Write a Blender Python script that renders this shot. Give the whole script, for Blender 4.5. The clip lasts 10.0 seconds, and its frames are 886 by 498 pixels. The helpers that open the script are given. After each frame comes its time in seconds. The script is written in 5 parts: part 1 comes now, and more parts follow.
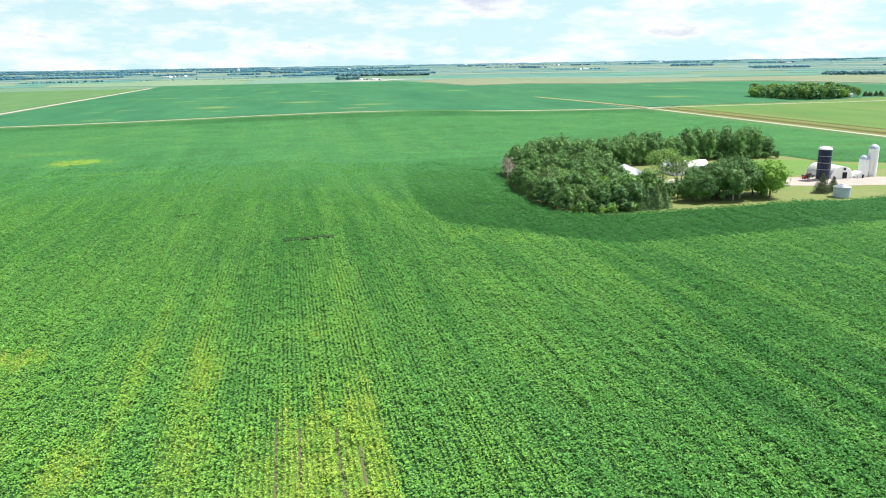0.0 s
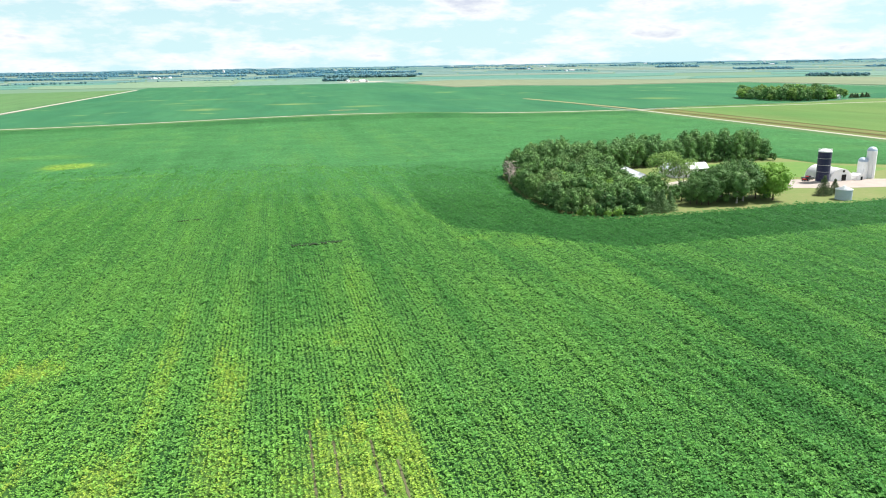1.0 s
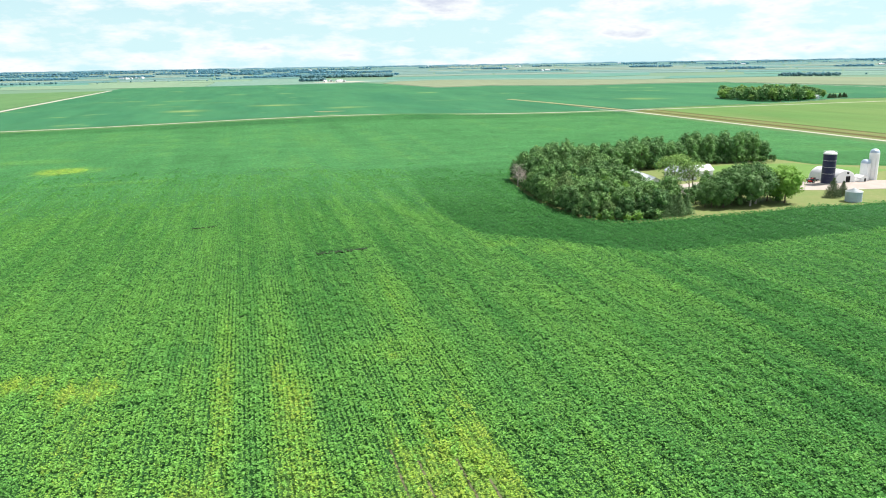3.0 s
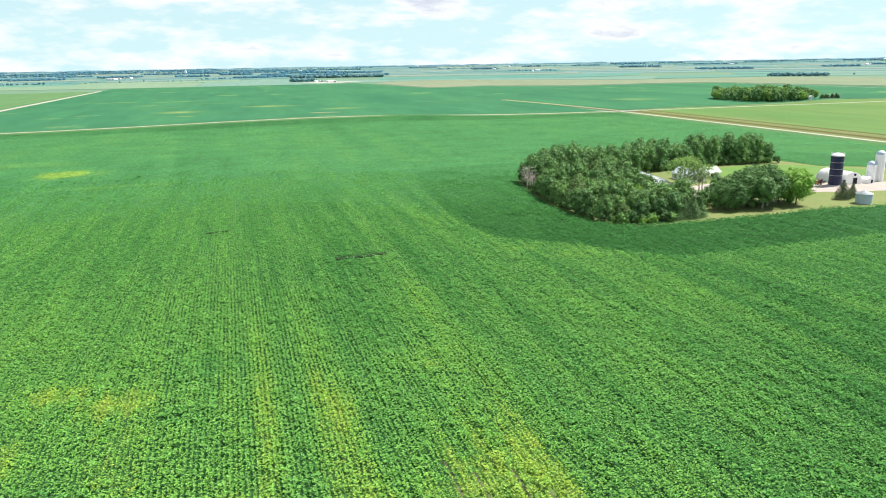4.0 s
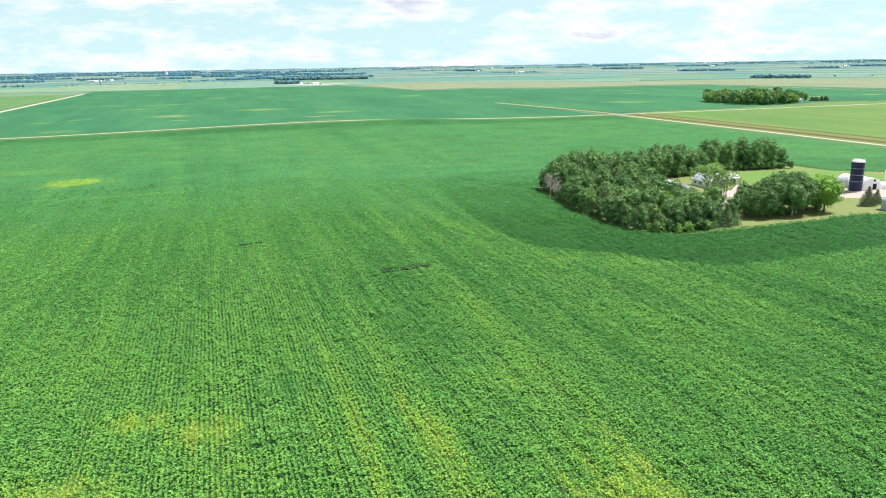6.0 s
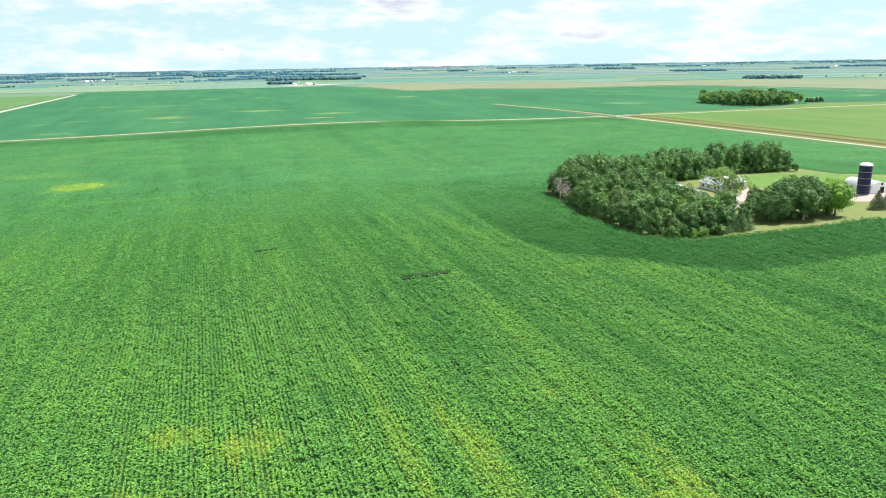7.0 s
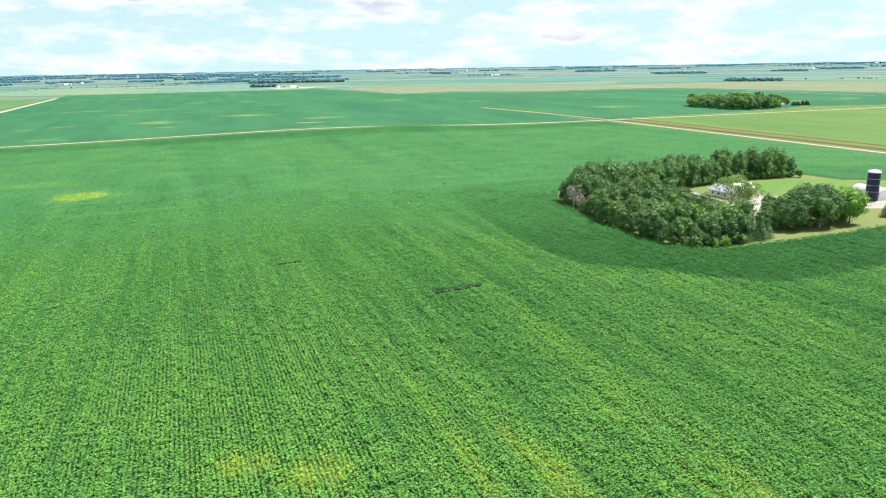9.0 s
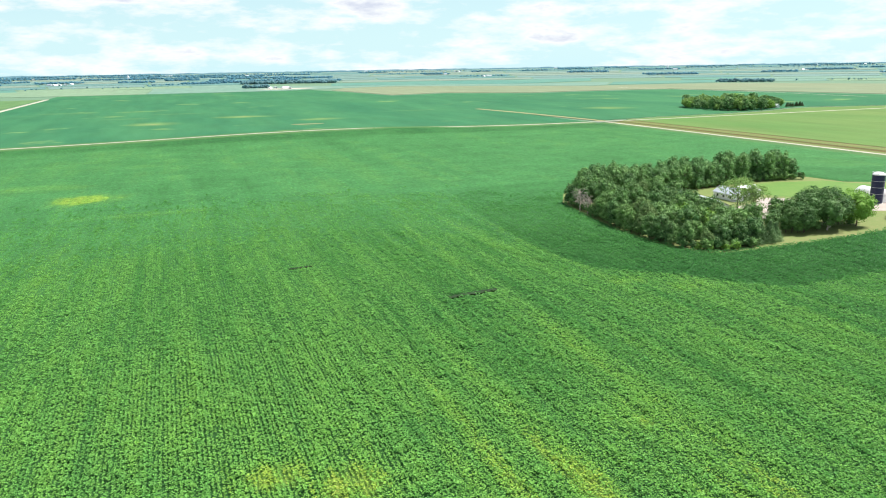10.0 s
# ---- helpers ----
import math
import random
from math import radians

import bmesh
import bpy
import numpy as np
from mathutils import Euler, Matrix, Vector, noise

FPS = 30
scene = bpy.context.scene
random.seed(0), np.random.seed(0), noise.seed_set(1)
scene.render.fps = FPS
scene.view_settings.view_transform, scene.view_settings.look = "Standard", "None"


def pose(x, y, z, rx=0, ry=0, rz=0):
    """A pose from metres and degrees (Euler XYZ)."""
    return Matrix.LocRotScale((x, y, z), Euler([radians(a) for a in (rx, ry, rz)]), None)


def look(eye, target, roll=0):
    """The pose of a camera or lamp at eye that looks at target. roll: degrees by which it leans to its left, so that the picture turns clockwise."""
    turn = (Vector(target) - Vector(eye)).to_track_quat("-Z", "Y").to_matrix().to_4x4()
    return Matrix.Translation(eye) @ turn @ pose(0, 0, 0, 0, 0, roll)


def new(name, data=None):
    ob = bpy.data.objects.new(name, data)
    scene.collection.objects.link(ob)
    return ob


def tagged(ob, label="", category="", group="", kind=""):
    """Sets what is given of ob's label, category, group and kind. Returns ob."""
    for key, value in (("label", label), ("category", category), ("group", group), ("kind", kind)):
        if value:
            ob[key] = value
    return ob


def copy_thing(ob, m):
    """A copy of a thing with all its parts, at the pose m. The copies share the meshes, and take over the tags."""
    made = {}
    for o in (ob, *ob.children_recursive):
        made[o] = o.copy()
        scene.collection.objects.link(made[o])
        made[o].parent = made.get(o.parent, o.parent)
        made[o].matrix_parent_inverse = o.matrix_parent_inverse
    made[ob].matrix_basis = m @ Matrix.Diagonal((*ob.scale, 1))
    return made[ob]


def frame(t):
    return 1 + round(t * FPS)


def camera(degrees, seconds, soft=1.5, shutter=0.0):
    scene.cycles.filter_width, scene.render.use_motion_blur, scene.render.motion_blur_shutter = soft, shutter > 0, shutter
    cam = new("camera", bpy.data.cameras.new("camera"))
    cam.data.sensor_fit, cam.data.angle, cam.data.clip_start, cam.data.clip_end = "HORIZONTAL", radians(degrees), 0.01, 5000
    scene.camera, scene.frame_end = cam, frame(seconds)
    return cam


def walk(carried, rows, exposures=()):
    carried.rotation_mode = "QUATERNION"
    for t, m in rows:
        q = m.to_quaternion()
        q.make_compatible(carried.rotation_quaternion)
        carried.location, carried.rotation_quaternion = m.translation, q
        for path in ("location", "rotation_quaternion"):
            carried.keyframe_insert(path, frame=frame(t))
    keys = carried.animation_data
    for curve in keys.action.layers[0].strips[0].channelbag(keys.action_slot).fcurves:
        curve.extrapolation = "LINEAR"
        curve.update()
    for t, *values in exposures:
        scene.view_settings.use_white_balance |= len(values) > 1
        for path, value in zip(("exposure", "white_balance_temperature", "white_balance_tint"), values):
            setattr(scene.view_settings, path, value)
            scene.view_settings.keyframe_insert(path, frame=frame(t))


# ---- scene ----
cam = camera(62.8, 10.0, soft=1.05)
PATH = [
    (0, (-4.331, 0.337, 50.276), (-4.35, 2.275, 49.779), -0.95),
    (0.5, (-7.812, 1.145, 50.637), (-7.812, 3.083, 50.142), -0.95),
    (1, (-11.264, 1.89, 51.043), (-11.244, 3.828, 50.549), -0.95),
    (1.5, (-14.692, 2.608, 51.46), (-14.654, 4.545, 50.965), -0.95),
    (2, (-18.332, 3.301, 51.867), (-18.275, 5.237, 51.37), -0.95),
    (2.5, (-22.235, 4.038, 52.265), (-22.161, 5.974, 51.769), -0.95),
    (4, (-35.151, 6.541, 53.942), (-35.031, 8.475, 53.445), -0.95),
    (4.5, (-39.683, 7.636, 54.455), (-39.549, 9.569, 53.959), -0.95),
    (5, (-44.272, 8.755, 55.069), (-44.125, 10.687, 54.574), -0.95),
    (5.5, (-48.919, 9.908, 55.673), (-48.759, 11.839, 55.179), -0.95),
    (7, (-61.044, 12.774, 58.378), (-60.849, 14.702, 57.883), -0.95),
    (7.5, (-64.764, 13.715, 59.101), (-64.556, 15.642, 58.608), -0.95),
    (8, (-68.265, 14.66, 59.838), (-68.045, 16.586, 59.346), -0.95),
    (8.5, (-71.613, 15.569, 60.587), (-71.38, 17.493, 60.095), -0.95),
    (9, (-74.886, 16.527, 61.29), (-74.639, 18.45, 60.799), -0.95),
    (9.5, (-78.059, 17.607, 61.865), (-77.799, 19.529, 61.375), -0.95),
    (10, (-81.204, 18.823, 62.299), (-80.933, 20.743, 61.809), -0.95),
]
walk(cam, [(t, look(eye, target, roll)) for t, eye, target, roll in PATH], exposures=[(0, 0.95), (10, 0.95)])

# ---- world and sun ----
SUN_AZ, SUN_EL = 72.0, 56.0     # degrees: azimuth from +y towards +x, elevation
world = bpy.data.worlds.new("sky")
scene.world = world
world.use_nodes = True


class G:
    """A small writer for node trees."""

    def __init__(self, tree):
        self.t = tree
        tree.nodes.clear()

    def n(self, kind, **kw):
        nd = self.t.nodes.new(kind)
        for k, v in kw.items():
            if k == "op":
                nd.operation = v
            elif k == "blend":
                nd.blend_type = v
            elif k == "name":
                nd.attribute_name = v
        return nd

    def put(self, sock, v):
        if isinstance(v, bpy.types.NodeSocket):
            self.t.links.new(v, sock)
        elif isinstance(v, (tuple, list)) and sock.type == "RGBA" and len(v) == 3:
            sock.default_value = (*v, 1)
        else:
            sock.default_value = v

    def math(self, op, a, b=0.0, c=0.0, clamp=False):
        nd = self.n("ShaderNodeMath", op=op)
        nd.use_clamp = clamp
        for i, v in enumerate((a, b, c)):
            self.put(nd.inputs[i], v)
        return nd.outputs[0]

    def vmath(self, op, a, b=(0, 0, 0)):
        nd = self.n("ShaderNodeVectorMath", op=op)
        self.put(nd.inputs[0], a)
        self.put(nd.inputs[1], b)
        return nd.outputs[0]

    def noise(self, vec, scale, detail=3.0, rough=0.55, distort=0.0):
        nd = self.n("ShaderNodeTexNoise")
        self.put(nd.inputs["Vector"], vec)
        nd.inputs["Scale"].default_value = scale
        nd.inputs["Detail"].default_value = detail
        nd.inputs["Roughness"].default_value = rough
        nd.inputs["Distortion"].default_value = distort
        return nd.outputs["Fac"]

    def ramp(self, fac, stops):
        nd = self.n("ShaderNodeValToRGB")
        e = nd.color_ramp.elements
        while len(e) < len(stops):
            e.new(0.5)
        for el, (p, c) in zip(e, stops):
            el.position = p
            el.color = (*c, 1) if isinstance(c, (tuple, list)) else (c, c, c, 1)
        self.put(nd.inputs[0], fac)
        return nd.outputs[0]

    def mix(self, fac, a, b, blend="MIX"):
        nd = self.n("ShaderNodeMixRGB", blend=blend)
        self.put(nd.inputs[0], fac)
        self.put(nd.inputs[1], a)
        self.put(nd.inputs[2], b)
        return nd.outputs[0]

    def maprange(self, v, a, b, c=0.0, d=1.0):
        nd = self.n("ShaderNodeMapRange")
        for i, x in enumerate((v, a, b, c, d)):
            self.put(nd.inputs[i], x)
        return nd.outputs[0]

    def scaled(self, vec, sc):
        return self.vmath("MULTIPLY", vec, sc)


g = G(world.node_tree)
sky = g.n("ShaderNodeTexSky")
sky.sky_type, sky.sun_disc = "NISHITA", False
sky.sun_elevation, sky.sun_rotation = radians(SUN_EL), radians(SUN_AZ)
sky.air_density, sky.dust_density, sky.ozone_density = 1.0, 0.6, 1.0
co = g.n("ShaderNodeTexCoord").outputs["Generated"]
sep = g.n("ShaderNodeSeparateXYZ")
g.put(sep.inputs[0], co)
up = g.math("MAXIMUM", sep.outputs[2], 0.0)
turned = g.n("ShaderNodeVectorRotate")
turned.rotation_type = "Z_AXIS"
g.put(turned.inputs["Vector"], co)
turned.inputs["Angle"].default_value = radians(4.5)
layer = g.scaled(turned.outputs[0], (1.0, 1.0, 3.6))
body_n = g.noise(layer, 7.5, 6.0, 0.6)
puff = g.noise(g.vmath("ADD", layer, (3.0, 7.0, 1.0)), 20.0, 5.0, 0.6)
amount = g.math("ADD", g.math("MULTIPLY", body_n, 0.72), g.math("MULTIPLY", puff, 0.28))
mask = g.maprange(amount, 0.45, 0.565)
base_shade = g.maprange(amount, 0.565, 0.66)
cloud = g.mix(base_shade, (9.4, 9.5, 9.6), (6.4, 6.7, 7.9))
low_sky = g.math("POWER", g.math("SUBTRACT", 1.0, g.math("MINIMUM", g.math("MULTIPLY", up, 1.2), 1.0)), 2.0)
clear = g.mix(g.math("MULTIPLY", low_sky, 0.85), sky.outputs[0], (6.3, 9.2, 9.9))
skycol = g.mix(g.math("MULTIPLY", mask, 0.9), clear, cloud)
bg = g.n("ShaderNodeBackground")
g.put(bg.inputs[0], skycol)
bg.inputs[1].default_value = 0.058
out = g.n("ShaderNodeOutputWorld")
g.put(out.inputs[0], bg.outputs[0])

sun_data = bpy.data.lights.new("sun", "SUN")
sun_data.energy, sun_data.angle, sun_data.color = 4.6, radians(0.55), (1.0, 0.96, 0.9)
sun = new("sun", sun_data)
az, el = radians(SUN_AZ), radians(SUN_EL)
to_sun = Vector((math.sin(az) * math.cos(el), math.cos(az) * math.cos(el), math.sin(el)))
sun.rotation_euler = to_sun.to_track_quat("Z", "Y").to_euler()
sun.location = (0, 0, 300)

# ---- the plan ----
TH = radians(12.2)                                   # the section grid's turn
U = np.array((-math.sin(TH), math.cos(TH)))          # along the crop rows and the farm road
V = np.array((math.cos(TH), math.sin(TH)))           # along the cross road
CROSS = np.array((205.0, 785.0))                     # where the two gravel roads meet
ROW = 0.762


def uv(u, v):
    return CROSS + u * U + v * V


def terrain(x, y):
    """The ground's height: flat, a low swell under the cross road, rising land far out."""
    x, y = np.asarray(x, float), np.asarray(y, float)
    du = (x - CROSS[0]) * U[0] + (y - CROSS[1]) * U[1]
    dv = (x - CROSS[0]) * V[0] + (y - CROSS[1]) * V[1]
    z = 4.7 * np.exp(-((dv + 305) / np.where(dv < -305, 195, 140)) ** 2 - (du / 110) ** 2)
    z = z + 1.5 * np.exp(-((dv + 226) / 42) ** 2 - ((du + 17) / 10) ** 2)

    r = np.hypot(x, y)
    k = np.clip((r - 2500) / 2350, 0, 1)
    return z + 35.0 * k ** 1.35


def hash2(i, j, seed):
    h = np.sin(i * 127.1 + j * 311.7 + seed * 74.7) * 43758.5453
    return h - np.floor(h)


def vnoise(x, y, seed=0):
    """Smooth value noise, 0 to 1."""
    i, j = np.floor(x), np.floor(y)
    fx, fy = x - i, y - j
    fx, fy = fx * fx * (3 - 2 * fx), fy * fy * (3 - 2 * fy)
    a, b = hash2(i, j, seed), hash2(i + 1, j, seed)
    c, d = hash2(i, j + 1, seed), hash2(i + 1, j + 1, seed)
    return (a + (b - a) * fx) * (1 - fy) + (c + (d - c) * fx) * fy


def inside(px, py, poly):
    px, py = np.asarray(px, float), np.asarray(py, float)
    hit = np.zeros(px.shape, bool)
    n = len(poly)
    for i in range(n):
        (x1, y1), (x2, y2) = poly[i], poly[(i + 1) % n]
        if y1 == y2:
            continue
        cond = (y1 > py) != (y2 > py)
        hit ^= cond & (px < (x2 - x1) * (py - y1) / (y2 - y1) + x1)
    return hit


def edge_distance(px, py, poly):
    d = np.full(np.shape(px), 1e9)
    for i in range(len(poly)):
        a, b = np.array(poly[i]), np.array(poly[(i + 1) % len(poly)])
        ab = b - a
        t = np.clip(((px - a[0]) * ab[0] + (py - a[1]) * ab[1]) / (ab @ ab), 0, 1)
        d = np.minimum(d, np.hypot(px - a[0] - t * ab[0], py - a[1] - t * ab[1]))
    return d


# the farmstead's plot, an island in the crop
FARM = [(20, 338), (21, 305), (23.4, 279), (27.5, 260.5), (32.6, 245.6), (39.3, 239.6), (48, 238.4), (70, 242.8), (99, 250.5), (122, 258),
        (139, 258.5), (165, 267), (215, 284), (262, 292), (256, 345), (215, 350), (180, 362), (171, 384), (130, 385), (70, 372), (28, 362)]
HEADLAND = [(-27, 370), (-22, 300), (-15, 256), (-5, 228), (20, 213), (40, 197), (85, 208), (131, 222), (200, 240),
            (290, 262), (250, 400), (160, 415), (60, 405), (0, 392)]

# thin, yellowed spots in the crop: across and along the rows, half width, half length, strength
SPOTS = [(-66, 140, 7, 5, 0.8), (-58, 132, 2.5, 6, 0.6), (-70, 119, 5, 8, 0.6), (-78, 121, 6, 5, 0.5), (-54, 134, 5, 5, 0.5), (-36, 92, 3.5, 9, 0.7), (-43, 100, 6, 8, 0.3),
         (25.8, 82, 1.2, 14, 0.6), (18, 82, 8, 12, 0.45), (43.5, 100, 1.6, 10, 0.25), (84, 107, 5, 4, 0.2), (96, 106, 3, 8, 0.25),
         (-20, 118, 2.2, 14, 0.55), (-8, 132, 2.4, 9, 0.35), (-3, 136, 4.5, 8, 0.45), (7, 181, 3.0, 12, 0.4), (4.5, 163, 2.5, 9, 0.3), (-15, 124, 3, 6, 0.4), (-23.5, 132, 2, 8, 0.35),
         (-118.5, 429, 19, 17, 1.7), (-146, 478, 26, 14, 0.8), (-91, 377, 30, 6, 0.55), (-8, 130, 15, 20, 0.35), (46.5, 207.5, 6, 4.5, 0.95), (56, 196, 9, 4, 0.5), (27, 295, 3.5, 14, 0.5),
         (36, 256, 4, 12, 0.3), (-2, 182, 2, 30, 0.12), (-30, 205, 3, 40, 0.15), (-70, 190, 2, 36, 0.15), (-95, 300, 5, 60, 0.15)]
# spots of taller, darker plants
LUSH = [(-46, 126, 4.5, 2.5, 0.15), (-62, 104, 8, 5, 0.22), (-84, 142, 14, 12, 0.12), (60, 92, 9, 12, 0.1), (-28, 100, 2.5, 14, 0.12), (-40, 145, 7, 6, 0.12)]
# wheel tracks worn bare: across the rows, from and to along them
TRACKS = [(-8.8, 80, 101), (-5.7, 82, 97), (-0.6, 68, 96), (2.2, 68, 90)]


def vigour(x, y):
    """How green the main crop stands: 0 bare and yellow, 0.5 usual, 1 dark and dense."""
    du, dv = x * U[0] + y * U[1], x * V[0] + y * V[1]
    v = 0.49 + 0.11 * (vnoise(dv / 60, du / 90, 1) - 0.5) + 0.09 * (vnoise(dv / 17, du / 38, 2) - 0.5)
    row = np.floor(dv / ROW)
    near = np.clip((420 - du) / 160, 0.5, 1)
    v = v + 0.2 * near * (vnoise(dv / 2.7, du / 70, 3) - 0.5) + 0.13 * near * (hash2(row, np.floor(du / 30 + hash2(row, 0 * row, 71) * 9), 72) - 0.5)
    strip = vnoise(dv / 4.6, du / 140, 5)
    v = v + 0.36 * (strip - 0.5) * np.clip(vnoise(dv / 70 + 3, du / 120, 6) * 2 - 0.5, 0, 1)
    v = np.maximum(v, 0.34) - 0.13 * np.clip((-10 - dv) / 20, 0, 1) * np.clip((190 - du) / 60, 0, 1)
    v = v + 0.19 * np.clip((dv - 0.02 * du - 24) / 34, 0, 1) * np.clip((200 - du) / 90, 0, 1)
    fray = vnoise(x / 6, y / 6, 8) * 0.3 + vnoise(dv / 1.2, du / 5, 9) * 0.25 + 0.8 * vnoise(dv / 1.3, du / 40, 10)
    for ca, cl, a, b, s in SPOTS:
        e = np.exp(-(((dv - ca) / a) ** 2 + ((du - cl) / b) ** 2) ** 1.1)
        v = v - 0.3 * s * np.clip(e * 1.45 - 0.8 * (fray - 0.45), 0, 1) * (e > 0.05)
    for ca, cl, a, b, s in LUSH:
        e = np.exp(-((dv - ca) / a) ** 2 - ((du - cl) / b) ** 2)
        v = v + s * np.clip(e * 1.5 - 0.7 * (fray - 0.45), 0, 1) * (e > 0.05)
    # the large thin stand beside a straight row, ragged at its far end
    reach = 108 + 20 * vnoise(dv / 2.6, dv * 0, 60) + 8 * vnoise(dv / 0.9, dv * 0, 61) - 7 * np.exp(-((dv + 13.5) / 4) ** 2) - 8 * np.exp(-((dv - 3.2) / 1.3) ** 2)
    thin = np.interp(dv, (-28, -19, -13, -10), (0, 0.75, 0.72, 1)) * np.clip((6.5 - dv) / 0.8, 0, 1) * np.clip((reach - du) / 26, 0, 1)
    thin = thin * (0.62 + 0.4 * vnoise(row * 0.61, du / 16, 62) + 0.25 * (vnoise(x / 2.5, y / 2.5, 63) - 0.5))
    thin = np.maximum(thin, np.clip(1 - np.abs(dv - 5.5) / 1.0, 0, 1) * np.clip((128 - du) / 40, 0, 0.9))
    v = v + (0.085 - v) * np.clip(thin * 1.1, 0, 1)
    v = np.maximum(v, 0.07 + 0.05 * (vnoise(x / 2, y / 2, 14) - 0.5))
    head = np.clip(0.5 + (edge_distance(x, y, HEADLAND) * np.where(inside(x, y, HEADLAND), 1, -1)) / 2.2 + 0.45 * (fray - 0.68), 0, 1)
    head = head * np.interp(y, (225, 262, 300), (1.0, 0.85, 0.5))
    v = v * (1 - head) + head * (0.84 + 0.1 * (vnoise(x / 8, y / 8, 11) - 0.5))
    edge_u = (x - CROSS[0]) * U[0] + (y - CROSS[1]) * U[1]
    v = v + 0.3 * np.clip((edge_u + 68) / 12, 0, 1)
    return np.clip(v, 0, 1)


# short bare runs across the rows: centre, half length along V, half width
GAPS = [(-46, 209, 7.5, 1.7), (-95, 246, 4.0, 1.0), (-71, 113, 2.5, 0.6), (-82, 145, 2.5, 0.6), (-97, 196, 2.2, 0.5)]


def gap(x, y):
    hit = np.zeros(np.shape(x), bool)
    for cx, cy, a, b in GAPS:
        eu, ev = (x - cx) * U[0] + (y - cy) * U[1], (x - cx) * V[0] + (y - cy) * V[1]
        hit |= (np.abs(ev) < a) & (np.abs(eu - 0.12 * ev) < b) & ((cy > 200) | (hash2(np.floor(x * 4), np.floor(y * 4), 19) > 0.4))
    dv, du = x * V[0] + y * V[1], x * U[0] + y * U[1]
    for ca, l0, l1 in TRACKS:
        hit |= (np.abs(dv - ca) < 0.3) & (du > l0) & (du < l1) & (vnoise(x / 1.2, y / 1.2, 33) > 0.3)
    return hit


# ---- materials ----
def material(name):
    m = bpy.data.materials.new(name)
    m.use_nodes = True
    return m, G(m.node_tree)


def finish(g, color, rough=0.8, metal=0.0, bump=None, strength=0.3, distance=0.05, spec=0.3, leaf=0.0):
    p = g.n("ShaderNodeBsdfPrincipled")
    g.put(p.inputs["Base Color"], color)
    g.put(p.inputs["Roughness"], rough)
    g.put(p.inputs["Metallic"], metal)
    g.put(p.inputs["Specular IOR Level"], spec)
    shader = p.outputs[0]
    if bump is not None:
        b = g.n("ShaderNodeBump")
        b.inputs["Strength"].default_value, b.inputs["Distance"].default_value = strength, distance
        g.put(b.inputs["Height"], bump)
        g.put(p.inputs["Normal"], b.outputs[0])
    if leaf:
        tr = g.n("ShaderNodeBsdfTranslucent")
        g.put(tr.inputs[0], color)
        mx = g.n("ShaderNodeMixShader")
        mx.inputs[0].default_value = leaf
        g.put(mx.inputs[1], shader)
        g.put(mx.inputs[2], tr.outputs[0])
        shader = mx.outputs[0]
    o = g.n("ShaderNodeOutputMaterial")
    g.put(o.inputs[0], shader)


def rowspace(g):
    """Position turned so that x runs across the rows and y along them."""
    pos = g.n("ShaderNodeNewGeometry").outputs["Position"]
    rot = g.n("ShaderNodeVectorRotate")
    rot.rotation_type = "Z_AXIS"
    g.put(rot.inputs["Vector"], pos)
    rot.inputs["Angle"].default_value = -TH
    return pos, rot.outputs[0]


CROP = [(0.0, (0.37, 0.46, 0.10)), (0.1, (0.325, 0.462, 0.07)), (0.26, (0.203, 0.42, 0.08)), (0.5, (0.157, 0.374, 0.083)), (0.72, (0.088, 0.275, 0.064)), (1.0, (0.04, 0.165, 0.04))]
# greens of the bare sheet, darkened for the shade plants throw on themselves
SHEET = [(0.0, (0.22, 0.32, 0.05)), (0.11, (0.16, 0.30, 0.045)), (0.22, (0.078, 0.212, 0.052)), (0.5, (0.05, 0.178, 0.055)), (0.72, (0.038, 0.145, 0.04)), (1.0, (0.02, 0.10, 0.028))]


def crop_leaf():
    m, g = material("crop_leaf")
    v = g.n("ShaderNodeAttribute", name="vigour").outputs["Fac"]
    col = g.ramp(v, CROP)
    isl = g.n("ShaderNodeNewGeometry").outputs["Random Per Island"]
    col = g.mix(0.4, col, g.ramp(isl, [(0.0, (0.27, 0.28, 0.28)), (0.55, (0.5, 0.5, 0.5)), (1.0, (0.80, 0.83, 0.84))]), "OVERLAY")
    finish(g, col, 0.6, spec=0.1, leaf=0.33)
    return m


